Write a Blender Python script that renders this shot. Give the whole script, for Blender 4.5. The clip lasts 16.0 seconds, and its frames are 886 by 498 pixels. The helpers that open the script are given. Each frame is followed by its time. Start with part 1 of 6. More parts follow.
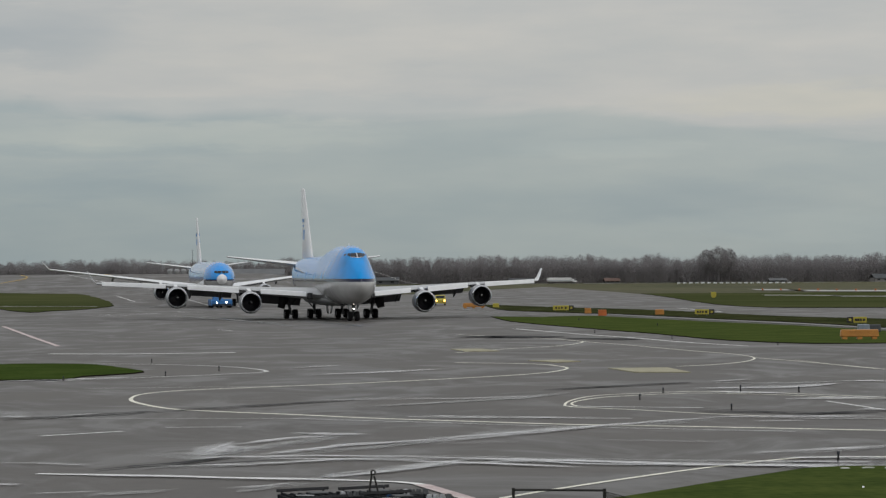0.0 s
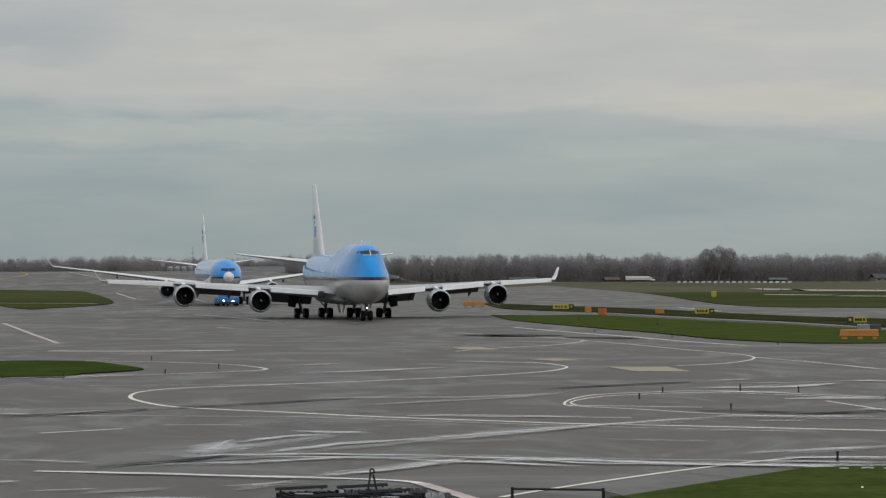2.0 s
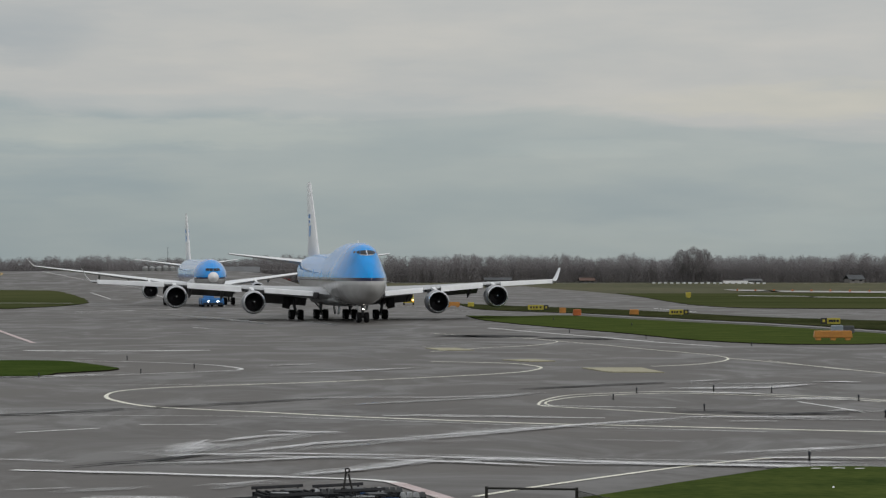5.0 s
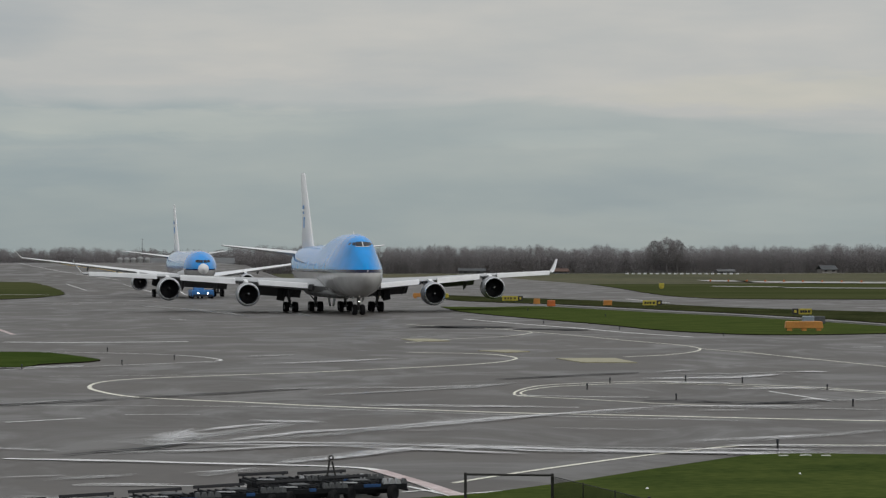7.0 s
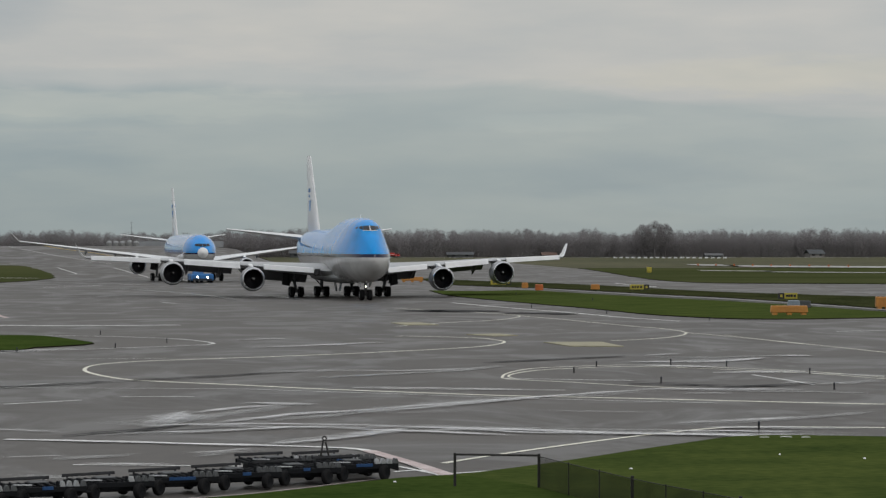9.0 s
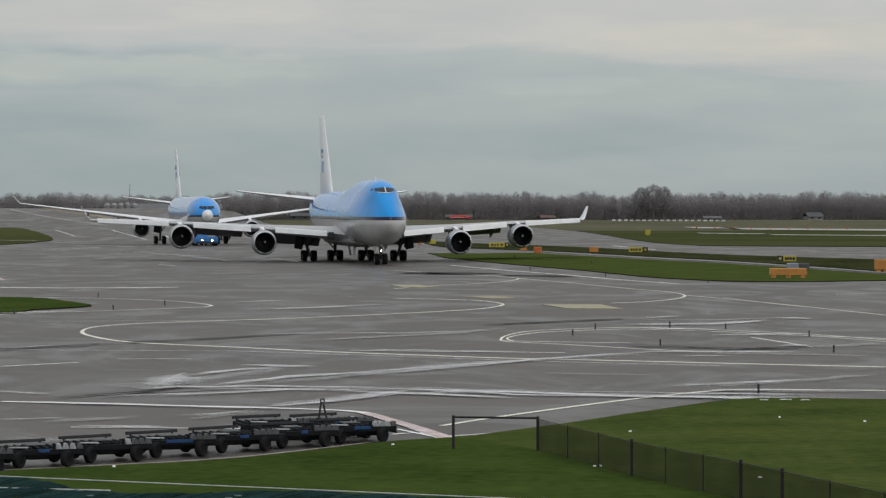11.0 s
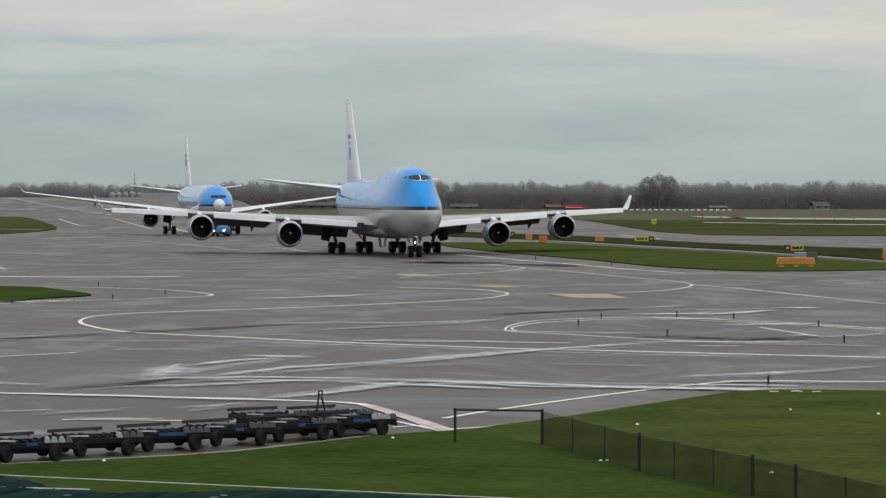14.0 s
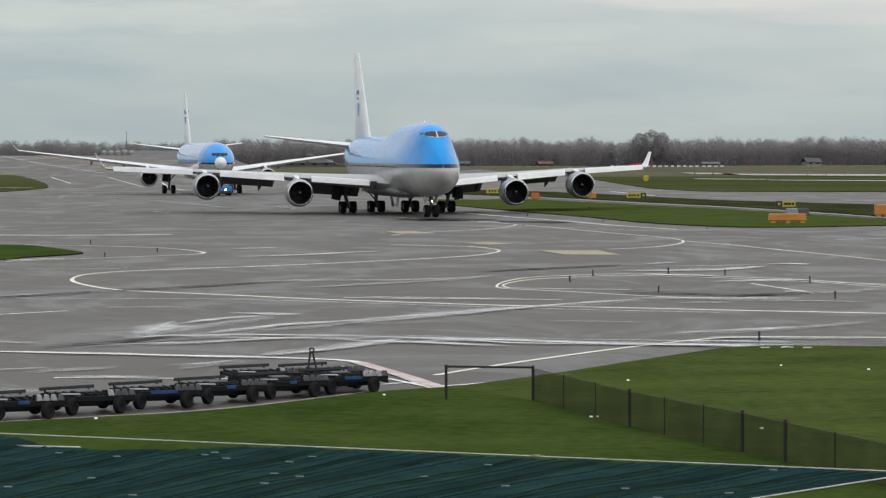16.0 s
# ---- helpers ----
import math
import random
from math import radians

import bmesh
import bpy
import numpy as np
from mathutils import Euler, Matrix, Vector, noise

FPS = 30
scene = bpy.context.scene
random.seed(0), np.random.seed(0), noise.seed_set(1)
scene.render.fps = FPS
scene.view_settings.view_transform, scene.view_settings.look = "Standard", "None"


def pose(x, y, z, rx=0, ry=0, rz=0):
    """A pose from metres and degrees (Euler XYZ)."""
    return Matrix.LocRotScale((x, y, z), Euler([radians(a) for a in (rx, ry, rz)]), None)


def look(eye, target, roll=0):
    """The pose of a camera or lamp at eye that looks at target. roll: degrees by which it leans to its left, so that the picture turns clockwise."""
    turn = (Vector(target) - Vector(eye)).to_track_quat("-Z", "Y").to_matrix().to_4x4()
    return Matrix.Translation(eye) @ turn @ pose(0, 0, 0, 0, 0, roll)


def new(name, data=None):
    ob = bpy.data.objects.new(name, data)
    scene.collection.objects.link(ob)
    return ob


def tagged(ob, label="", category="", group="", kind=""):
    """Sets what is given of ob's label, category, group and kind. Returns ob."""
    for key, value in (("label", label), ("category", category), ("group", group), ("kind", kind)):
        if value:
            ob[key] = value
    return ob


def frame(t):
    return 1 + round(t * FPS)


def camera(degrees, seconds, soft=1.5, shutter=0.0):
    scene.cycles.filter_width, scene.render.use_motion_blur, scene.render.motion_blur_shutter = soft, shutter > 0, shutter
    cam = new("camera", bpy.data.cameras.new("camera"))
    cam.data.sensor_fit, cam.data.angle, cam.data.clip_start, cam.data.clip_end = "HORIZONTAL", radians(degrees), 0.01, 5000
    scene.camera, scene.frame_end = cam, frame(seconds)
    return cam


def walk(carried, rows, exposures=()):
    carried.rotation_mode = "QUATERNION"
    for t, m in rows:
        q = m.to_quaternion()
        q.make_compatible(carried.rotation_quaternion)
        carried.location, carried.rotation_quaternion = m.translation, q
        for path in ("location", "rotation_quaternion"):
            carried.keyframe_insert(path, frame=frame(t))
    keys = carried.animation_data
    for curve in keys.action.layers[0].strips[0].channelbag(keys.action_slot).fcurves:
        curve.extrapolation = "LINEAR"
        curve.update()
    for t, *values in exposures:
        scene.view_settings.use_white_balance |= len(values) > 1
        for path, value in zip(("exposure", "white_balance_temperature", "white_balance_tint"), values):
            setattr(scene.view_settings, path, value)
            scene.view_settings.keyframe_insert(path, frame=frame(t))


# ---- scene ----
from mathutils.bvhtree import BVHTree

cam = camera(16.854, 16.0, soft=1.3, shutter=0.5)


def head(pan, tilt, roll, x, y, z):
    return pose(x, y, z, 0, 0, -pan) @ pose(0, 0, 0, 90 + tilt) @ pose(0, 0, 0, 0, 0, roll)


# time, pan, tilt, roll, and where the lens stands
walk(cam, [(t, head(p, a, r, x, y, z)) for t, p, a, r, x, y, z in (
    (0.0, -1.1657, 0.3630, -0.348, 0.11, 4.54, 6.796), (0.5, -1.2417, 0.3356, -0.331, 0.13, 4.60, 6.798), (1.0, -1.2324, 0.3239, -0.280, 0.14, 4.66, 6.802),
    (1.5, -1.2127, 0.3230, -0.223, 0.14, 4.64, 6.806), (2.0, -1.1743, 0.3297, -0.145, 0.13, 4.58, 6.808), (2.5, -1.1200, 0.3349, -0.098, 0.14, 4.51, 6.811),
    (3.0, -1.0424, 0.3412, -0.024, 0.14, 4.43, 6.815), (3.5, -0.9552, 0.3430, -0.015, 0.15, 4.40, 6.815), (4.0, -0.8667, 0.3439, -0.015, 0.15, 4.43, 6.812),
    (6.5, -0.3436, 0.2333, -0.085, 0.04, 1.81, 6.901), (7.0, -0.1913, 0.1572, -0.097, -0.01, 0.85, 6.937), (7.5, -0.0908, 0.1067, -0.053, -0.05, -0.47, 6.982),
    (8.0, -0.0268, 0.0707, -0.010, -0.06, -1.37, 7.012), (8.5, 0.0112, -0.0108, -0.031, -0.06, -1.80, 7.033), (9.0, 0.0312, -0.1597, -0.020, -0.06, -1.85, 7.039),
    (9.5, 0.0453, -0.3773, -0.025, -0.07, -1.77, 7.032), (10.0, 0.0559, -0.6600, -0.034, -0.07, -1.74, 7.026), (12.5, 0.0567, -0.9342, 0.118, -0.02, -0.36, 6.968),
    (13.0, 0.0248, -0.9129, 0.100, 0.00, 0.02, 6.954), (13.5, -0.0188, -0.9460, 0.097, 0.03, 0.65, 6.928), (14.0, -0.0498, -1.0755, 0.036, 0.06, 1.17, 6.909),
    (14.5, -0.0687, -1.2888, -0.022, 0.07, 1.55, 6.900), (15.0, -0.0853, -1.4957, -0.026, 0.08, 1.75, 6.894), (15.5, -0.0607, -1.7206, -0.085, 0.10, 1.48, 6.901),
    (16.0, 0.0930, -1.8980, -0.130, 0.11, 1.04, 6.916))],
    exposures=[(0.0, -0.28), (9.0, -0.28), (10.0, -0.28), (12.5, 0.07), (13.0, 0.06), (13.5, 0.12), (14.0, 0.03), (14.5, -0.05), (15.0, -0.05), (15.5, 0.03), (16.0, 0.2)])

# ---- sky and sun ----
world = bpy.data.worlds.new("overcast_sky")
scene.world = world
world.use_nodes = True
wn, wl = world.node_tree.nodes, world.node_tree.links
wn.clear()
w_out, w_bg = wn.new("ShaderNodeOutputWorld"), wn.new("ShaderNodeBackground")
sky = wn.new("ShaderNodeTexSky")
sky.sky_type, sky.sun_disc = "NISHITA", False
sky.sun_elevation, sky.sun_rotation = radians(32), radians(50)
w_geo = wn.new("ShaderNodeTexCoord")
w_sep = wn.new("ShaderNodeSeparateXYZ")
w_map = wn.new("ShaderNodeMapping")
w_map.inputs["Scale"].default_value = (10.0, 2.5, 46.0)
w_map.inputs["Rotation"].default_value = (0, radians(0.6), 0)
w_map.inputs["Location"].default_value = (3.1, 0.4, 1.7)
w_n1, w_n2 = wn.new("ShaderNodeTexNoise"), wn.new("ShaderNodeTexNoise")
w_n1.inputs["Scale"].default_value, w_n1.inputs["Detail"].default_value, w_n1.inputs["Roughness"].default_value = 0.8, 6, 0.5
w_n1.inputs["Distortion"].default_value = 0.6
w_n2.inputs["Scale"].default_value, w_n2.inputs["Detail"].default_value = 1.9, 4
w_grad = wn.new("ShaderNodeValToRGB")
w_grad.color_ramp.elements[0].position, w_grad.color_ramp.elements[0].color = 0.0, (0.345, 0.395, 0.40, 1)
w_grad.color_ramp.elements[1].position, w_grad.color_ramp.elements[1].color = 1.0, (0.92, 0.93, 0.95, 1)
for pos, col in ((0.02, (0.375, 0.425, 0.425)), (0.046, (0.43, 0.47, 0.465)), (0.0515, (0.44, 0.475, 0.472)), (0.0548, (0.545, 0.54, 0.522)), (0.1, (0.565, 0.556, 0.537)), (0.25, (0.64, 0.63, 0.62))):
    w_grad.color_ramp.elements.new(pos).color = (*col, 1)


def w_math(op, a, b, c=None):
    node = wn.new("ShaderNodeMath")
    node.operation = op
    for slot, value in zip(node.inputs, (a, b, c)):
        if value is None:
            continue
        if isinstance(value, (int, float)):
            slot.default_value = value
        else:
            wl.new(value, slot)
    return node.outputs[0]


# cloud height wavers with broad noise; the warm upper layer hangs lower to the east
wl.new(w_geo.outputs["Generated"], w_sep.inputs[0])
wl.new(w_geo.outputs["Generated"], w_map.inputs[0])
wl.new(w_map.outputs[0], w_n1.inputs["Vector"])
wl.new(w_map.outputs[0], w_n2.inputs["Vector"])
w_slope = w_math("MULTIPLY_ADD", w_sep.outputs[0], 0.038, w_sep.outputs[2])
w_wave = w_math("MULTIPLY_ADD", w_n1.outputs[0], 0.03, -0.0148)
wl.new(w_math("ADD", w_slope, w_wave), w_grad.inputs[0])
w_cloud = wn.new("ShaderNodeValToRGB")
w_cloud.color_ramp.elements[0].position, w_cloud.color_ramp.elements[0].color = 0.32, (0.912, 0.951, 0.982, 1)
w_cloud.color_ramp.elements[1].position, w_cloud.color_ramp.elements[1].color = 0.7, (1.05, 1.052, 1.045, 1)
wl.new(w_n2.outputs[0], w_cloud.inputs[0])
w_mul, w_sky = wn.new("ShaderNodeMix"), wn.new("ShaderNodeMix")
for node, mode, fac in ((w_mul, "MULTIPLY", 1.0), (w_sky, "MIX", 0.05)):
    node.data_type, node.blend_type, node.inputs[0].default_value = "RGBA", mode, fac
wl.new(w_grad.outputs[0], w_mul.inputs[6])
wl.new(w_cloud.outputs[0], w_mul.inputs[7])
# single cloud banks: eastward place, height, half width, half height, tint; their rims are torn by fine noise
w_fine = wn.new("ShaderNodeMapping")
w_fine.inputs["Scale"].default_value = (26.0, 6.0, 150.0)
w_torn = wn.new("ShaderNodeTexNoise")
w_torn.inputs["Scale"].default_value, w_torn.inputs["Detail"].default_value, w_torn.inputs["Roughness"].default_value = 1.0, 6, 0.6
wl.new(w_geo.outputs["Generated"], w_fine.inputs[0])
wl.new(w_fine.outputs[0], w_torn.inputs["Vector"])
w_rag = w_math("MULTIPLY_ADD", w_torn.outputs[0], 3.6, -1.8)
banks = w_mul.outputs[2]
for bx, bz, hx, hz, tint in ((-0.105, 0.0448, 0.055, 0.0042, (1.13, 1.10, 1.06)), (-0.138, 0.028, 0.034, 0.0055, (0.92, 0.945, 0.975)), (0.033, 0.0392, 0.024, 0.0024, (1.07, 1.06, 1.045)),
                             (0.066, 0.021, 0.034, 0.007, (0.955, 0.965, 0.985)), (-0.085, 0.0535, 0.085, 0.0036, (0.92, 0.955, 0.975)), (0.125, 0.0545, 0.06, 0.005, (1.09, 1.06, 0.99)),
                             (-0.165, 0.082, 0.03, 0.013, (0.85, 0.89, 0.93)), (-0.02, 0.078, 0.09, 0.012, (1.04, 1.03, 1.015)), (-0.14, 0.0395, 0.045, 0.0022, (0.93, 0.955, 0.975)),
                             (0.1, 0.0365, 0.07, 0.003, (1.035, 1.025, 1.015)), (0.11, 0.0135, 0.06, 0.004, (1.03, 1.03, 1.03))):
    across = w_math("MULTIPLY_ADD", w_math("SUBTRACT", w_sep.outputs[0], bx), 1 / hx, w_math("MULTIPLY", w_rag, 0.35))
    high = w_math("MULTIPLY_ADD", w_math("SUBTRACT", w_sep.outputs[2], bz), 1 / hz, w_rag)
    away = w_math("ADD", w_math("MULTIPLY", across, across), w_math("MULTIPLY", high, high))
    fall = wn.new("ShaderNodeMapRange")
    fall.interpolation_type = "SMOOTHSTEP"
    fall.inputs[1].default_value, fall.inputs[2].default_value, fall.inputs[3].default_value, fall.inputs[4].default_value = 0.0, 2.6, 1.0, 0.0
    wl.new(away, fall.inputs[0])
    bank = wn.new("ShaderNodeMix")
    bank.data_type, bank.blend_type = "RGBA", "MULTIPLY"
    bank.inputs[7].default_value = (*tint, 1)
    wl.new(fall.outputs[0], bank.inputs[0])
    wl.new(banks, bank.inputs[6])
    banks = bank.outputs[2]
wl.new(banks, w_sky.inputs[6])
w_dim = wn.new("ShaderNodeMix")
w_dim.data_type, w_dim.blend_type, w_dim.inputs[0].default_value = "RGBA", "MULTIPLY", 1.0
w_dim.inputs[7].default_value = (0.1, 0.1, 0.1, 1)
wl.new(sky.outputs[0], w_dim.inputs[6])
wl.new(w_dim.outputs[2], w_sky.inputs[7])
wl.new(w_sky.outputs[2], w_bg.inputs[0])
wl.new(w_bg.outputs[0], w_out.inputs[0])
w_bg.inputs[1].default_value = 1.08

sun = new("sun", bpy.data.lights.new("sun", "SUN"))
sun.data.energy, sun.data.angle, sun.data.color = 0.8, radians(14), (1.0, 0.96, 0.9)
sun.matrix_world = look((60, -20, 80), (0, 40, 0))


# ---- materials ----
def material(name, color, rough=0.6, metal=0.0, vary=0.12, scale=1.0, bump=0.0, bump_scale=20.0, coat=0.0, stretch=(1, 1, 1), second=None, spec=0.5):
    """Base colour with broad and fine mottling, a little uneven gloss and fine relief."""
    m = bpy.data.materials.new(name)
    m.use_nodes = True
    n, l = m.node_tree.nodes, m.node_tree.links
    b = n["Principled BSDF"]
    co, mp = n.new("ShaderNodeTexCoord"), n.new("ShaderNodeMapping")
    mp.inputs["Scale"].default_value = stretch
    l.new(co.outputs["Object"], mp.inputs[0])
    broad, fine = n.new("ShaderNodeTexNoise"), n.new("ShaderNodeTexNoise")
    broad.inputs["Scale"].default_value, broad.inputs["Detail"].default_value = scale, 4
    fine.inputs["Scale"].default_value, fine.inputs["Detail"].default_value = scale * 11, 3
    mix = n.new("ShaderNodeMath")
    mix.operation = "MULTIPLY_ADD"
    mix.inputs[1].default_value = 0.45
    l.new(mp.outputs[0], broad.inputs["Vector"])
    l.new(mp.outputs[0], fine.inputs["Vector"])
    half = n.new("ShaderNodeMath")
    half.operation = "MULTIPLY"
    half.inputs[1].default_value = 0.55
    l.new(broad.outputs[0], half.inputs[0])
    l.new(fine.outputs[0], mix.inputs[0])
    l.new(half.outputs[0], mix.inputs[2])
    ramp = n.new("ShaderNodeValToRGB")
    other = second or tuple(min(1, c * (1 + vary)) for c in color)
    ramp.color_ramp.elements[0].position, ramp.color_ramp.elements[1].position = 0.33, 0.67
    ramp.color_ramp.elements[0].color = (*[c * (1 - vary) for c in color], 1)
    ramp.color_ramp.elements[1].color = (*other, 1)
    l.new(mix.outputs[0], ramp.inputs[0])
    l.new(ramp.outputs[0], b.inputs["Base Color"])
    rr = n.new("ShaderNodeMapRange")
    rr.inputs[3].default_value, rr.inputs[4].default_value = max(0.02, rough - 0.08), min(1, rough + 0.08)
    l.new(broad.outputs[0], rr.inputs[0])
    l.new(rr.outputs[0], b.inputs["Roughness"])
    b.inputs["Metallic"].default_value = metal
    b.inputs["Coat Weight"].default_value = coat
    b.inputs["Specular IOR Level"].default_value = spec
    b.inputs["Coat Roughness"].default_value = 0.05
    if bump:
        tex, bp = n.new("ShaderNodeTexNoise"), n.new("ShaderNodeBump")
        tex.inputs["Scale"].default_value, tex.inputs["Detail"].default_value = bump_scale, 5
        bp.inputs["Strength"].default_value, bp.inputs["Distance"].default_value = bump, 0.02
        l.new(mp.outputs[0], tex.inputs["Vector"])
        l.new(tex.outputs[0], bp.inputs["Height"])
        l.new(bp.outputs[0], b.inputs["Normal"])
    return m


def livery(name, low, high, belly, stripe, top, coat):
    """Airliner paint: pale belly, dark cheat line between two heights, coloured roof."""
    m = material(name, top, 0.22, 0, 0.05, 0.35, coat=coat, spec=0.05)
    n, l = m.node_tree.nodes, m.node_tree.links
    co, sp, ramp = n.new("ShaderNodeTexCoord"), n.new("ShaderNodeSeparateXYZ"), n.new("ShaderNodeValToRGB")
    dv = n.new("ShaderNodeMath")
    dv.operation = "DIVIDE"
    dv.inputs[1].default_value = 20
    l.new(co.outputs["Object"], sp.inputs[0])
    l.new(sp.outputs[2], dv.inputs[0])
    l.new(dv.outputs[0], ramp.inputs[0])
    # a thin dark line above it sweeps up towards the tail
    def calc(op, p, q):
        node = n.new("ShaderNodeMath")
        node.operation = op
        for slot, value in zip(node.inputs, (p, q)):
            if isinstance(value, (int, float)):
                slot.default_value = value
            else:
                l.new(value, slot)
        return node.outputs[0]
    aft = calc("SUBTRACT", sp.outputs[1], 38.0)
    over = calc("SUBTRACT", sp.outputs[2], calc("ADD", calc("MULTIPLY", aft, 0.06), high + 0.75))
    thin = calc("MULTIPLY", calc("LESS_THAN", calc("ABSOLUTE", over, 0.0), 0.08), calc("GREATER_THAN", aft, 0.0))
    e = ramp.color_ramp
    e.interpolation = "CONSTANT"
    e.elements[0].position, e.elements[0].color = 0.0, (*belly, 1)
    e.elements[1].position, e.elements[1].color = low / 20, (*stripe, 1)
    e.elements.new(high / 20).color = (*top, 1)
    dirt, tint = n.new("ShaderNodeTexNoise"), n.new("ShaderNodeMix")
    dirt.inputs["Scale"].default_value, dirt.inputs["Detail"].default_value = 0.6, 6
    tint.data_type, tint.blend_type = "RGBA", "MULTIPLY"
    grime = n.new("ShaderNodeValToRGB")
    grime.color_ramp.elements[0].position, grime.color_ramp.elements[0].color = 0.3, (0.86, 0.86, 0.85, 1)
    grime.color_ramp.elements[1].position = 0.6
    l.new(co.outputs["Object"], dirt.inputs["Vector"])
    l.new(dirt.outputs[0], grime.inputs[0])
    tint.inputs[0].default_value = 1.0
    swept = n.new("ShaderNodeMix")
    swept.data_type = "RGBA"
    swept.inputs[7].default_value = (*stripe, 1)
    l.new(thin, swept.inputs[0])
    l.new(ramp.outputs[0], swept.inputs[6])
    l.new(swept.outputs[2], tint.inputs[6])
    l.new(grime.outputs[0], tint.inputs[7])
    l.new(tint.outputs[2], n["Principled BSDF"].inputs["Base Color"])
    return m


def glow(name, color, strength):
    m = bpy.data.materials.new(name)
    m.use_nodes = True
    b = m.node_tree.nodes["Principled BSDF"]
    b.inputs["Base Color"].default_value = (*color, 1)
    b.inputs["Emission Color"].default_value = (*color, 1)
    b.inputs["Emission Strength"].default_value = strength
    return m


def wet_tarmac(name, dry, wet):
    """Worn tarmac: damp patches that shine beside drier ones, broad tyre-dark lanes, pale grit."""
    m = bpy.data.materials.new(name)
    m.use_nodes = True
    n, l = m.node_tree.nodes, m.node_tree.links
    b = n["Principled BSDF"]
    co, mp = n.new("ShaderNodeTexCoord"), n.new("ShaderNodeMapping")
    mp.inputs["Scale"].default_value, mp.inputs["Rotation"].default_value = (0.13, 0.07, 1), (0, 0, radians(24))
    l.new(co.outputs["Object"], mp.inputs[0])
    a, g, s = (n.new("ShaderNodeTexNoise") for _ in range(3))
    a.inputs["Scale"].default_value, a.inputs["Detail"].default_value, a.inputs["Distortion"].default_value = 1.0, 9, 1.2
    a.inputs["Roughness"].default_value = 0.62
    g.inputs["Scale"].default_value, g.inputs["Detail"].default_value, g.inputs["Roughness"].default_value = 1.1, 9, 0.68
    s.inputs["Scale"].default_value, s.inputs["Detail"].default_value = 0.06, 4
    l.new(mp.outputs[0], a.inputs["Vector"])
    l.new(co.outputs["Object"], g.inputs["Vector"])
    l.new(co.outputs["Object"], s.inputs["Vector"])
    damp = n.new("ShaderNodeMapRange")
    damp.inputs[1].default_value, damp.inputs[2].default_value = 0.44, 0.6
    l.new(a.outputs[0], damp.inputs[0])
    col, grit = n.new("ShaderNodeMix"), n.new("ShaderNodeMix")
    col.data_type = grit.data_type = "RGBA"
    grit.blend_type = "MULTIPLY"
    col.inputs[6].default_value, col.inputs[7].default_value = (*dry, 1), (*wet, 1)
    l.new(damp.outputs[0], col.inputs[0])
    gr = n.new("ShaderNodeValToRGB")
    gr.color_ramp.elements[0].position, gr.color_ramp.elements[0].color = 0.34, (0.77, 0.77, 0.77, 1)
    gr.color_ramp.elements[1].position, gr.color_ramp.elements[1].color = 0.66, (1.2, 1.185, 1.15, 1)
    sm = n.new("ShaderNodeMath")
    sm.operation = "MULTIPLY_ADD"
    sm.inputs[1].default_value = 0.45
    hs = n.new("ShaderNodeMath")
    hs.operation = "MULTIPLY"
    hs.inputs[1].default_value = 0.55
    l.new(g.outputs[0], hs.inputs[0])
    l.new(s.outputs[0], sm.inputs[0])
    l.new(hs.outputs[0], sm.inputs[2])
    l.new(sm.outputs[0], gr.inputs[0])
    grit.inputs[0].default_value = 1.0
    l.new(col.outputs[2], grit.inputs[6])
    l.new(gr.outputs[0], grit.inputs[7])
    l.new(grit.outputs[2], b.inputs["Base Color"])
    ro = n.new("ShaderNodeMapRange")
    ro.inputs[3].default_value, ro.inputs[4].default_value = 0.68, 0.43
    l.new(damp.outputs[0], ro.inputs[0])
    l.new(ro.outputs[0], b.inputs["Roughness"])
    bp = n.new("ShaderNodeBump")
    bp.inputs["Strength"].default_value, bp.inputs["Distance"].default_value = 0.25, 0.02
    l.new(g.outputs[0], bp.inputs["Height"])
    l.new(bp.outputs[0], b.inputs["Normal"])
    return m


def netting(name, color, opacity):
    m = material(name, color, 0.85, 0, 0.35, 1.5, spec=0.0)
    n, l = m.node_tree.nodes, m.node_tree.links
    t, mx, tex, mr = n.new("ShaderNodeBsdfTransparent"), n.new("ShaderNodeMixShader"), n.new("ShaderNodeTexNoise"), n.new("ShaderNodeMapRange")
    co = n.new("ShaderNodeTexCoord")
    tex.inputs["Scale"].default_value = 0.8
    mr.inputs[3].default_value, mr.inputs[4].default_value = opacity - 0.15, min(1, opacity + 0.15)
    l.new(co.outputs["Object"], tex.inputs["Vector"])
    l.new(tex.outputs[0], mr.inputs[0])
    l.new(mr.outputs[0], mx.inputs[0])
    l.new(t.outputs[0], mx.inputs[1])
    l.new(n["Principled BSDF"].outputs[0], mx.inputs[2])
    l.new(mx.outputs[0], n["Material Output"].inputs[0])
    return m


TARMAC = wet_tarmac("damp tarmac", (0.0835, 0.0765, 0.0703), (0.0557, 0.0509, 0.0474))


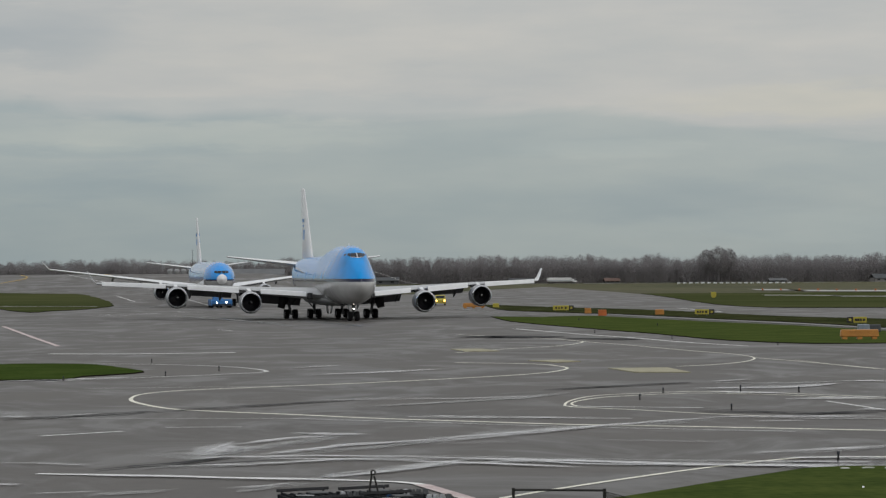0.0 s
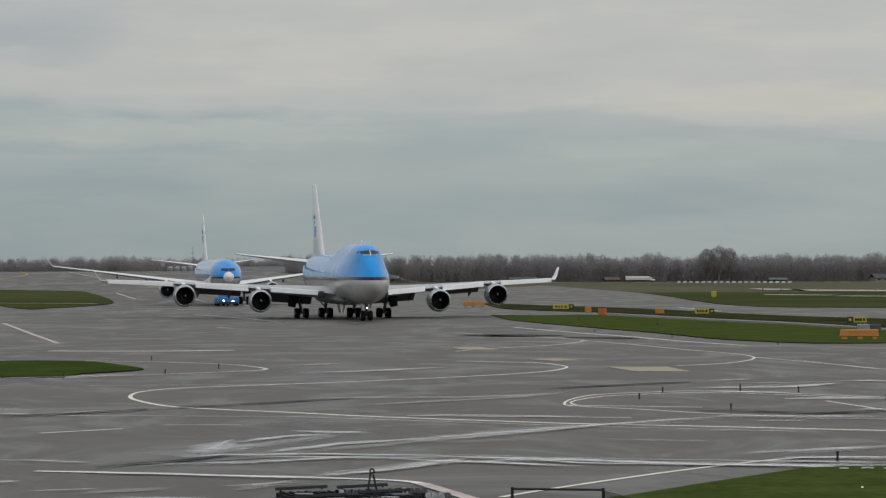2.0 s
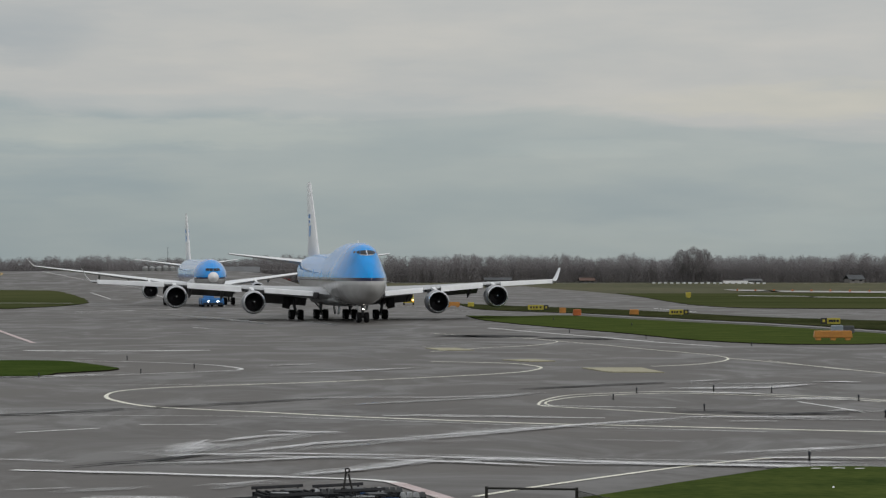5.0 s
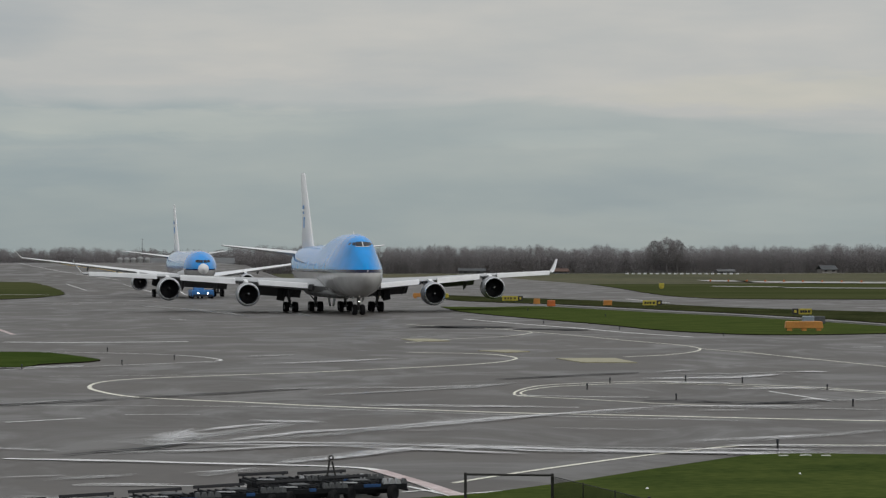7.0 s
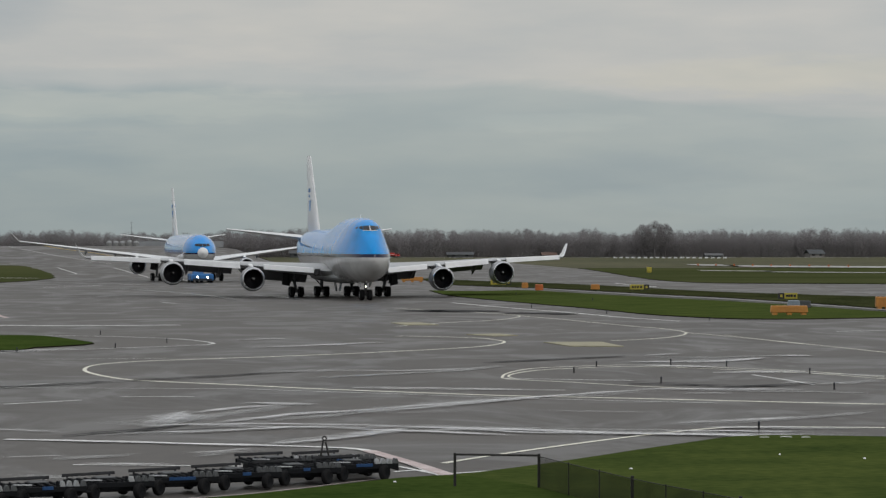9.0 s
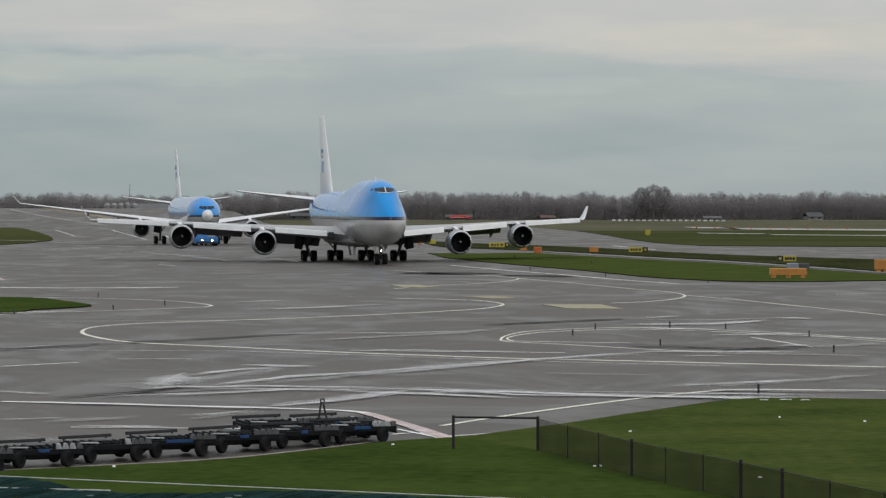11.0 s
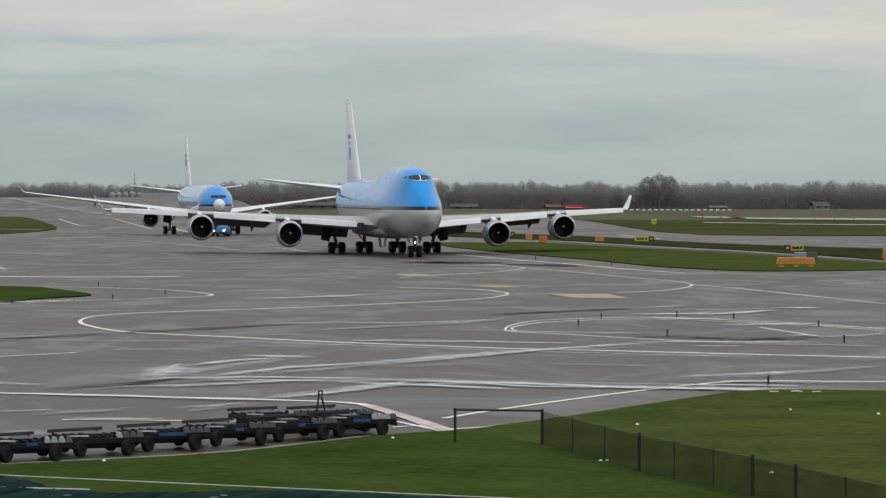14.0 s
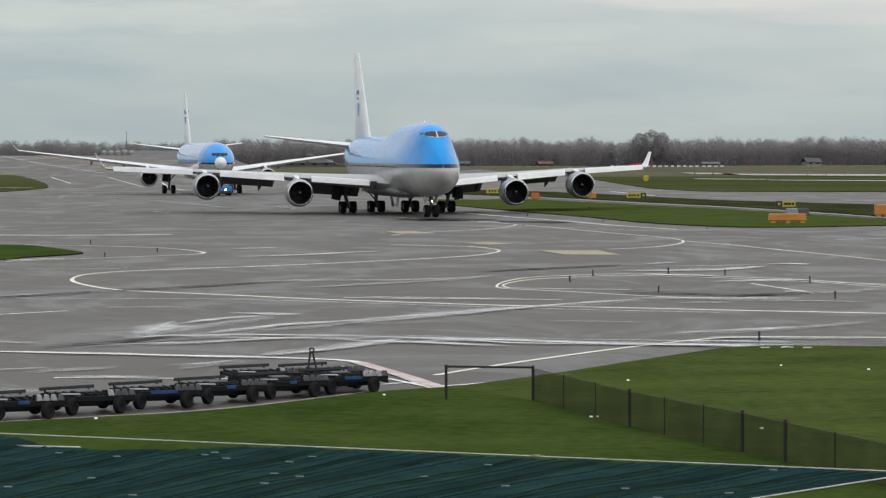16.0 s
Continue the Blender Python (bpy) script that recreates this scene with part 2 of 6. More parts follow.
def water_film(name="standing water with painted sheen", color=(0.3, 0.3, 0.305), rough=0.22, wet=0.55):
    """A thin sheet of water that breaks up and thins out towards its rim; its pale colour paints in sky sheen."""
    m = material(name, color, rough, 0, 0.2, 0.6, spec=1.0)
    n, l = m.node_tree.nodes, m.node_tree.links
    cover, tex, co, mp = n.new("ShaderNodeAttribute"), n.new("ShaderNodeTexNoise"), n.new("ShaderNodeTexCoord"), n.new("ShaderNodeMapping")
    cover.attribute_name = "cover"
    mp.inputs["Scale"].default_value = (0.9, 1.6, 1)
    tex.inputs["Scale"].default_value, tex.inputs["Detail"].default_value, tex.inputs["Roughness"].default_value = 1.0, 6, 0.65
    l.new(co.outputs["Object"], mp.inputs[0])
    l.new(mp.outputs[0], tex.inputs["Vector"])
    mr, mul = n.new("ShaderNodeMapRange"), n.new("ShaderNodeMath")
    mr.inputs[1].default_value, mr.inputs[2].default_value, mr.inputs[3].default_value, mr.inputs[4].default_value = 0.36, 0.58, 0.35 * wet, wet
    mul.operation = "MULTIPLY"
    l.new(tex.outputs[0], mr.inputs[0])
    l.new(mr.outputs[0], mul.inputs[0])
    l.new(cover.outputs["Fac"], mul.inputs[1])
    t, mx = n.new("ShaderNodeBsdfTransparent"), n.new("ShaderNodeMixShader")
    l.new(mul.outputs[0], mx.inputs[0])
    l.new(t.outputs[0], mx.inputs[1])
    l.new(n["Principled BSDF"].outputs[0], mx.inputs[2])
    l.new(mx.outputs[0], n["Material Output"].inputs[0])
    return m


# grey base adds painted sky sheen to the puddles' own reflection
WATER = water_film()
SEAM = material("dark tar", (0.018, 0.018, 0.019), 0.7, 0, 0.3, 2, spec=0.15)
FIELD = material("far rough field", (0.074, 0.084, 0.042), 0.9, 0, 0.3, 0.02, second=(0.125, 0.115, 0.07), stretch=(1, 0.3, 1), spec=0.05)
# rough grass; the shade of an unbuilt ditch is put into its dark colour
DITCH_SHADE_GRASS = material("long rough grass with ditch shade in its colour", (0.026, 0.036, 0.013), 0.95, 0, 0.4, 0.15, bump=0.4, bump_scale=3, second=(0.062, 0.066, 0.03), spec=0.0, stretch=(1, 0.35, 1))
FAR_GRASS = material("dull far grass", (0.05, 0.068, 0.024), 0.9, 0, 0.3, 0.03, second=(0.085, 0.09, 0.04), spec=0.0, stretch=(0.25, 1.6, 1))
SOIL = material("bare dark soil lip", (0.02, 0.017, 0.013), 0.9, 0, 0.3, 1.5, spec=0.0)
GRASS = material("mown winter grass", (0.049, 0.076, 0.022), 0.9, 0, 0.3, 0.22, bump=0.3, bump_scale=6, second=(0.08, 0.101, 0.028), spec=0.0)
LAWN = material("dark lush lawn", (0.037, 0.066, 0.015), 0.9, 0, 0.3, 0.22, bump=0.3, bump_scale=6, second=(0.058, 0.083, 0.021), spec=0.0)
YELLOW_PAINT = material("worn yellow paint", (0.76, 0.74, 0.63), 0.5, 0, 0.3, 3)
FADED_YELLOW = material("faded yellow ground paint", (0.3, 0.275, 0.175), 0.6, 0, 0.3, 1.5)
WHITE_PAINT = material("worn white paint", (0.78, 0.78, 0.76), 0.5, 0, 0.2, 3)
PINK_PAINT = material("faded red paint", (0.42, 0.27, 0.26), 0.5, 0, 0.2, 1.1, second=(0.68, 0.6, 0.59))
YELLOW_BRIGHT = material("yellow kerb paint", (0.55, 0.36, 0.04), 0.6, 0, 0.2, 2)
BLUE_747 = livery("sky blue and grey livery", 5.02, 5.44, (0.5, 0.5, 0.5), (0.003, 0.008, 0.04), (0.0005, 0.3, 0.8), 0.62)
BLUE_A330 = livery("sky blue over white livery", 4.75, 4.95, (0.5, 0.5, 0.5), (0.008, 0.016, 0.08), (0.005, 0.29, 0.80), 0.9)
WHITE_GLOSS = material("white aircraft paint", (0.8, 0.81, 0.82), 0.35, 0, 0.06, 0.5, coat=0.3)
WING_GREY = material("grey wing paint", (0.42, 0.43, 0.44), 0.4, 0, 0.12, 0.7)
SLAT_WHITE = material("pale leading edge flap", (0.75, 0.76, 0.77), 0.35, 0, 0.08, 0.8)
NACELLE = material("grey engine cowl paint", (0.3, 0.31, 0.33), 0.35, 0, 0.15, 0.9, coat=0.2)
LIP = material("polished inlet lip", (0.7, 0.71, 0.73), 0.22, 1.0, 0.08, 1)
DARK_METAL = material("dark engine metal", (0.035, 0.035, 0.038), 0.45, 0.6, 0.3, 3)
STEEL = material("gear steel", (0.11, 0.11, 0.115), 0.4, 0.7, 0.2, 2)
SHADOW_GREY = material("dark grey of gear doors and shaded gaps", (0.035, 0.035, 0.037), 0.7, 0, 0.2, 2)
RUBBER = material("black rubber", (0.013, 0.013, 0.014), 0.8, 0, 0.3, 5, spec=0.15)
HUB = material("wheel hub", (0.22, 0.22, 0.23), 0.4, 0.5, 0.2, 4)
GLASS = material("dark cockpit glass", (0.012, 0.014, 0.018), 0.08, 0, 0.1, 2, spec=0.3)
# the shade under the wing is put into this darker grey
FLAP_SHADE_GREY = material("grey flap paint darkened for shade", (0.075, 0.075, 0.08), 0.55, 0, 0.25, 0.8)
LOGO_BLUE = material("tail mark blue", (0.2, 0.36, 0.62), 0.4, 0, 0.1, 1)
LAMP = glow("lit landing lamp", (1.0, 0.93, 0.8), 14.0)
LAMP_WARM = glow("lit warm headlamp", (1.0, 0.5, 0.12), 7.0)
TUG_BLUE = material("blue tug paint", (0.03, 0.16, 0.42), 0.4, 0, 0.2, 1)
TUG_DARK = material("dark tug trim", (0.02, 0.025, 0.035), 0.6, 0, 0.2, 2)
SIGN_YELLOW = material("sign yellow", (0.45, 0.38, 0.05), 0.5, 0, 0.15, 2)
SIGN_BLACK = material("sign black", (0.018, 0.018, 0.018), 0.5, 0, 0.2, 2)
ORANGE = material("orange plastic", (0.46, 0.2, 0.04), 0.5, 0, 0.2, 1.5)
ORANGE_RED = material("weathered red orange plastic", (0.48, 0.13, 0.03), 0.5, 0, 0.2, 1.5)
CABINET = material("grey cabinet paint", (0.24, 0.28, 0.33), 0.5, 0, 0.15, 2)
POST = material("dark fence post", (0.016, 0.015, 0.013), 0.7, 0, 0.3, 4)
FENCE_NET = netting("brown windbreak mesh", (0.045, 0.047, 0.033), 0.34)
NET_GREEN = netting("dark green shade net", (0.015, 0.037, 0.04), 0.95)
NET_DARK = netting("doubled green shade net", (0.011, 0.027, 0.03), 0.97)
NET_SEAM = material("near black net seam", (0.006, 0.017, 0.019), 0.85, 0, 0.3, 2, spec=0.0)
ROPE = material("white edge rope", (0.5, 0.5, 0.49), 0.7, 0, 0.2, 4)
CART_STEEL = material("scuffed galvanised steel", (0.026, 0.027, 0.03), 0.6, 0.0, 0.5, 3, spec=0.15)
CART_TOOTH = material("dull zinc steel", (0.085, 0.09, 0.094), 0.55, 0.0, 0.4, 3, spec=0.3)
CART_BRIGHT = material("pale steel plate", (0.42, 0.43, 0.45), 0.35, 0.3, 0.4, 3)
CLIP_GREY = material("grey net clip", (0.2, 0.24, 0.25), 0.7, 0, 0.3, 4)
CART_DARK = material("dark cart frame", (0.011, 0.012, 0.014), 0.7, 0.0, 0.3, 3, spec=0.1)
CART_BLUE = material("blue cart paint", (0.015, 0.055, 0.15), 0.6, 0, 0.3, 3, spec=0.3)
def thin_twigs(m):
    """Twigs let half of the light through from behind."""
    n, l = m.node_tree.nodes, m.node_tree.links
    t, mx = n.new("ShaderNodeBsdfTranslucent"), n.new("ShaderNodeMixShader")
    mx.inputs[0].default_value = 0.5
    l.new(n["Principled BSDF"].inputs["Base Color"].links[0].from_socket, t.inputs[0])
    l.new(n["Principled BSDF"].outputs[0], mx.inputs[1])
    l.new(t.outputs[0], mx.inputs[2])
    l.new(mx.outputs[0], n["Material Output"].inputs[0])
    return m


# distance haze over the woods is put into these raised greys
BARK = thin_twigs(material("bare winter twigs", (0.275, 0.26, 0.265), 0.9, 0, 0.12, 0.03, spec=0.0))
BARK_DARK = material("dark undergrowth", (0.24, 0.228, 0.23), 0.95, 0, 0.15, 0.05, spec=0.0)
TRUCK_WHITE = material("white truck body", (0.7, 0.7, 0.7), 0.5, 0, 0.08, 0.5)
FIRE_RED = material("red vehicle paint", (0.55, 0.035, 0.025), 0.4, 0, 0.15, 1)
SILO = material("pale silo metal", (0.25, 0.255, 0.26), 0.6, 0.1, 0.2, 0.5)
SHED = material("grey shed cladding", (0.1, 0.105, 0.11), 0.85, 0, 0.2, 0.3, spec=0.05)
SHED_ROOF = material("weathered grey shed roof", (0.15, 0.155, 0.16), 0.85, 0, 0.2, 0.3, spec=0.05)
ROOF_TILE = material("red brown roof tiles", (0.12, 0.075, 0.06), 0.8, 0, 0.25, 0.5)
PALE_WALL = material("pale wall", (0.22, 0.21, 0.205), 0.8, 0, 0.15, 0.5)


# ---- mesh helpers ----
def quads(bm, ring_a, ring_b, closed=True):
    n = len(ring_a)
    for i in range(n if closed else n - 1):
        j = (i + 1) % n
        try:
            bm.faces.new((ring_a[i], ring_a[j], ring_b[j], ring_b[i]))
        except ValueError:
            pass


def loft(bm, rings, caps=(True, True), mat_index=0):
    made = [[bm.verts.new(p) for p in ring] for ring in rings]
    start = len(bm.faces)
    for a, b in zip(made, made[1:]):
        quads(bm, a, b)
    if caps[0]:
        bm.faces.new(list(reversed(made[0])))
    if caps[1]:
        bm.faces.new(made[-1])
    bm.faces.ensure_lookup_table()
    for f in bm.faces[start:]:
        f.material_index = mat_index
    return made


def box(bm, c, size, rz=0.0, top=1.0, rx=0.0, ry=0.0, mat_index=0):
    """A box about c; top scales its upper face; edges are chamfered a little."""
    m = Matrix.Translation(c) @ pose(0, 0, 0, rx, ry, rz)
    sx, sy, sz = (s / 2 for s in size)
    e = min(sx, sy, sz) * 0.16
    rings = []
    for z, k, cut in ((-sz, 1, e), (-sz + e, 1, 0), (sz - e, top, 0), (sz, top, e)):
        x, y = sx * k - cut, sy * k - cut
        q = min(e, x * 0.5, y * 0.5)
        rings.append([m @ Vector(p) for p in ((-x + q, -y, z), (x - q, -y, z), (x, -y + q, z), (x, y - q, z),
                                              (x - q, y, z), (-x + q, y, z), (-x, y - q, z), (-x, -y + q, z))])
    loft(bm, rings, mat_index=mat_index)


def tube(bm, p0, p1, r0, r1=None, n=10, mat_index=0):
    p0, p1 = Vector(p0), Vector(p1)
    r1 = r0 if r1 is None else r1
    turn = (p1 - p0).to_track_quat("Z", "Y").to_matrix()
    rings = [[p + turn @ Vector((math.cos(2 * math.pi * i / n) * r, math.sin(2 * math.pi * i / n) * r, 0)) for i in range(n)] for p, r in ((p0, r0), (p1, r1))]
    loft(bm, rings, mat_index=mat_index)


def revolve(bm, profile, centre=(0, 0, 0), n=32, axis="y", mat_index=0, caps=(False, False)):
    """profile: (along the axis, radius)."""
    rings = []
    for a, r in profile:
        ring = []
        for i in range(n):
            c, s = math.cos(2 * math.pi * i / n) * r, math.sin(2 * math.pi * i / n) * r
            ring.append(Vector(centre) + (Vector((c, a, s)) if axis == "y" else Vector((a, c, s)) if axis == "x" else Vector((c, s, a))))
        rings.append(ring)
    return loft(bm, rings, caps, mat_index)


def finish(name, bm, mats, smooth=True, flip=True):
    if flip:
        bmesh.ops.recalc_face_normals(bm, faces=bm.faces[:])
    me = bpy.data.meshes.new(name)
    bm.to_mesh(me)
    bm.free()
    for m in mats if isinstance(mats, (list, tuple)) else [mats]:
        me.materials.append(m)
    if smooth:
        me.shade_smooth()
        me.set_sharp_from_angle(angle=radians(38))
    return me


def part(name, bm, mats, parent, label="", at=None, smooth=True, kind=""):
    ob = new(name, finish(name, bm, mats, smooth))
    ob.parent = parent
    if at is not None:
        ob.matrix_basis = at
    return tagged(ob, label, kind=kind)


def share(name, me, parent, at, label=""):
    ob = new(name, me)
    ob.parent = parent
    ob.matrix_basis = at
    return tagged(ob, label)


def thing(name, label, category, at=None, group="", kind=""):
    ob = new(name)
    ob.empty_display_size = 0.5
    if at is not None:
        ob.matrix_basis = at
    return tagged(ob, label, category, group, kind)


def curve_points(pts, step):
    """Points along a smooth curve through pts."""
    out = []
    p = [Vector(q) for q in pts]
    p = [p[0] * 2 - p[1]] + p + [p[-1] * 2 - p[-2]]
    for a, b, c, d in zip(p, p[1:], p[2:], p[3:]):
        n = max(2, int((c - b).length / step))
        for i in range(n):
            t = i / n
            out.append(0.5 * ((2 * b) + (c - a) * t + (2 * a - 5 * b + 4 * c - d) * t * t + (3 * b - a - 3 * c + d) * t ** 3))
    out.append(p[-2])
    return out


# ---- ground ----
def rise(x, y):
    """Height of the paved ramp that climbs to the taxiway bridge."""
    side = min(1.0, max(0.0, (-35.0 - x) / 22.0))
    return min(5.7, max(0.0, (y - 560.0) * 0.03)) * side * side * (3 - 2 * side)


def sheet(name, x0, x1, y0, y1, nx, ny, z, mats, height=None, smooth=True):
    bm = bmesh.new()
    rows = [[bm.verts.new((x0 + (x1 - x0) * i / nx, y0 + (y1 - y0) * j / ny, 0)) for i in range(nx + 1)] for j in range(ny + 1)]
    for row in rows:
        for v in row:
            v.co.z = z + (height(v.co.x, v.co.y) if height else 0)
    for a, b in zip(rows, rows[1:]):
        quads(bm, a, b, closed=False)
    return new(name, finish(name, bm, mats, smooth))


ground = sheet("ground", -2600, 2600, -300, 4800, 40, 40, -0.12, FIELD)
tagged(ground, "flat rough winter field reaching the horizon", "ground", kind="structure")
tarmac = sheet("taxiway", -420, 420, 20, 752, 105, 122, 0.0, TARMAC, rise)
tagged(tarmac, "damp worn grey tarmac of the taxiways and apron", "taxiway", kind="structure")
ramp_back = bmesh.new()
for xa, xb in zip(range(-420, -20, 10), range(-410, -10, 10)):
    v = [ramp_back.verts.new(p) for p in ((xa, 752, rise(xa, 752)), (xb, 752, rise(xb, 752)), (xb, 775, -0.12), (xa, 775, -0.12))]
    ramp_back.faces.new(v)
tagged(new("embankment", finish("embankment", ramp_back, FIELD)), "grassy back slope of the taxiway bridge ramp", "embankment", kind="structure")


def lay(name, pts, width, mats, z, taper=0.0, wobble=0.0, step=1.5, seed=0, film=False, smear=0.0):
    """A strip on the tarmac along a smooth curve; a film is thick in its middle and thin at its rim."""
    bm = bmesh.new()
    cover = bm.verts.layers.float.new("cover")
    line = curve_points(pts, step)
    across = (-1.0, -0.55, 0.0, 0.55, 1.0) if film else (-1.0, 1.0)
    lanes = [[] for _ in across]
    for i, p in enumerate(line):
        d = (line[min(i + 1, len(line) - 1)] - line[max(i - 1, 0)]).normalized()
        nrm = Vector((-d.y, d.x))
        s = i / (len(line) - 1)
        w = width * 0.5 * (1 - taper + taper * math.sin(math.pi * min(1, max(0.03, s))) ** 0.6)
        k = (1 + wobble * noise.noise((p.x * 0.6, p.y * 0.6, seed))) * (1 + smear * (2 * abs(d.x) - 1))
        for f, lane in zip(across, lanes):
            q = p + nrm * f * w * k * (1 + wobble * noise.noise((p.x * 0.35, p.y * 0.35, seed + 7 * f)))
            v = bm.verts.new((q.x, q.y, z + rise(q.x, q.y)))
            v[cover] = (1 - abs(f)) ** 0.5 * min(1.0, 5 * s, 5 * (1 - s))
            lane.append(v)
    for a, b in zip(lanes, lanes[1:]):
        quads(bm, a, b, closed=False)
    return part(name, bm, mats, tarmac)


layer = [0]


def nxt(base):
    layer[0] += 1
    return base + 0.0006 * (layer[0] % 12)


def yellow_line(pts, w):
    return lay("yellow_line", pts, w * 1.12, YELLOW_PAINT, nxt(0.012), smear=0.5)


def white_line(pts, w):
    return lay("white_line", pts, w * 1.4, WHITE_PAINT, nxt(0.02))


def pink_line(pts, w):
    return lay("red_line", pts, w, PINK_PAINT, nxt(0.03))


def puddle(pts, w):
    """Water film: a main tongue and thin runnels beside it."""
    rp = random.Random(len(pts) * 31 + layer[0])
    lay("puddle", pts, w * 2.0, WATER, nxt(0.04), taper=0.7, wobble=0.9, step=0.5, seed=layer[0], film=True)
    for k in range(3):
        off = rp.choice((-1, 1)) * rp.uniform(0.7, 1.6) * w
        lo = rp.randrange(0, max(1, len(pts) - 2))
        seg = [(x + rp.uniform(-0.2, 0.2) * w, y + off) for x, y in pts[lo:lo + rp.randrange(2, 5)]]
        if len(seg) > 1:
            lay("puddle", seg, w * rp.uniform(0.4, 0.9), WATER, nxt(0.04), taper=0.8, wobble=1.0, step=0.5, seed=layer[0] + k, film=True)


GLARE = {}


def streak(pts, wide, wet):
    """Sky glare on a wet joint, painted as broken near-white strands; wet sets how closed they are."""
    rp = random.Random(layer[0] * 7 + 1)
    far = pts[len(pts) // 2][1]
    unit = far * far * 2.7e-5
    # the near-white colour paints in the sky's glare
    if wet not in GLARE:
        GLARE[wet] = water_film("painted sky glare streak", (0.82, 0.82, 0.84), 0.25, wet)
    lay("glare_streak", pts, unit * wide * 1.15, GLARE[wet], nxt(0.055), taper=0.6, wobble=0.7, step=0.4, seed=layer[0] + 3, film=True)
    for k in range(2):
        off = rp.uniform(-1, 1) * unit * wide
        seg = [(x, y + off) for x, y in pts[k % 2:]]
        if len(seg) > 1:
            lay("glare_streak", seg, unit * 0.8, GLARE[wet], nxt(0.062), taper=0.9, wobble=0.9, step=0.4, seed=layer[0] + 9, film=True)


def tar_seam(pts, w):
    return lay("tar_seam", pts, w, SEAM, nxt(0.05), taper=0.5, wobble=0.6, step=0.5, seed=layer[0])


yellow_line([(19.0, 126.5), (13.3, 129.0), (8.0, 131.6), (3.0, 133.7), (-0.5, 136.1), (-5.9, 140.0), (-9.9, 143.9), (-13.4, 146.9), (-15.7, 149.3), (-17.1, 152.2), (-18.2, 155.4), (-19.0, 158.2), (-19.5, 161.0), (-19.75, 164.0), (-19.7, 167.0), (-19.1, 169.8), (-17.9, 172.2), (-15.9, 174.4), (-12.1, 177.9), (-7.6, 182.4), (-2.9, 188.2), (0.7, 193.3), (2.9, 197.8), (4.1, 203.2), (4.3, 207.0), (3.6, 211.0), (2.2, 215.0), (-3.4, 219.0)], 0.33)
yellow_line([(-3.8, 243.5), (0.1, 253.9), (4.9, 263.4), (7.2, 275.4), (6.4, 281.8), (3.8, 290.5), (0.1, 297.4), (-4.8, 309.6)], 0.3)
yellow_line([(7.3, 277.5), (11.0, 263.8), (15.0, 246.3), (17.9, 235.4), (18.6, 226.7), (17.4, 218.5), (14.9, 212.0), (11.9, 208.2)], 0.3)
yellow_line([(18.6, 226.7), (21.4, 216.1), (24.6, 202.0), (27.9, 185.8)], 0.3)
yellow_line([(21.1, 221.3), (22.8, 210.0), (24.5, 200.9)], 0.15)
yellow_line([(22.8, 151.8), (19.9, 158.2), (16.7, 162.3), (13.2, 165.8), (10.2, 167.2), (6.9, 164.8), (4.9, 162.5), (3.6, 157.6), (3.1, 152.9), (3.4, 149.8), (6.1, 146.9), (9.5, 142.4), (12.2, 139.8)], 0.22)
yellow_line([(22.5, 149.9), (19.6, 156.2), (16.5, 160.1), (13.1, 163.6), (10.0, 164.9), (7.1, 162.6), (5.2, 160.4), (3.8, 156.2), (3.4, 152.9), (3.7, 150.4)], 0.22)
white_line([(3.3, 150.4), (6.2, 149.3), (9.6, 148.2)], 0.2)
white_line([(-33.0, 221.0), (-28.6, 219.9), (-24.1, 217.5), (-19.5, 212.7), (-17.1, 207.9), (-15.6, 202.2), (-16.8, 198.8), (-20.5, 194.4), (-24.7, 190.1), (-27.8, 186.0)], 0.2)
white_line([(-15.5, 103.9), (-11.4, 102.5), (-7.4, 101.2), (-4.2, 99.9), (-2.7, 98.6), (-1.7, 95.2), (-0.7, 90.8), (0.2, 86.7)], 0.28)
pink_line([(-2.5, 98.0), (-1.7, 95.0), (-0.7, 91.2), (0.3, 86.9)], 0.5)
white_line([(-11.6, 91.9), (-7.9, 91.5), (-4.2, 91.1)], 0.15)
white_line([(-1.5, 89.0), (-0.7, 89.6), (0.3, 88.4), (1.9, 89.9)], 0.15)
white_line([(-1.4, 91.2), (0.3, 86.7)], 0.12)
white_line([(-18.9, 126.6), (-17.6, 128.0), (-15.9, 129.9)], 0.2)
white_line([(-14.5, 132.8), (-11.2, 132.9)], 0.15)
pink_line([(-60.6, 366.0), (-48.6, 310.9), (-39.6, 270.1)], 0.5)
yellow_line([(-0.0, 92.6), (1.4, 95.6), (4.2, 100.9), (6.8, 105.4), (9.6, 109.5), (11.4, 110.9), (14.1, 110.7), (16.6, 110.4)], 0.25)
white_line([(1.2, 335.8), (7.0, 310.6), (12.1, 291.2), (16.5, 272.0), (20.7, 258.8)], 0.35)
# bright wet streak, its glare drawn as a wide white line
white_line([(-36.8, 246.4), (-29.6, 245.2), (-21.8, 247.3)], 0.9)
white_line([(-4.3, 140.8), (0.1, 139.4), (5.8, 138.5)], 0.2)
white_line([(30.4, 228.7), (34.8, 231.9), (38.7, 233.6)], 0.2)
white_line([(14.4, 157.3), (19.1, 156.8), (23.0, 153.0)], 0.2)
white_line([(16.2, 154.7), (17.5, 147.9), (18.1, 143.8)], 0.15)
white_line([(-53.7, 583.9), (-43.7, 518.1)], 0.25)
white_line([(-52.2, 482.3), (-46.6, 476.6)], 0.5)
white_line([(-61.2, 456.7), (-53.7, 469.5)], 0.4)
white_line([(28.5, 492.2), (32.5, 450.4)], 0.4)
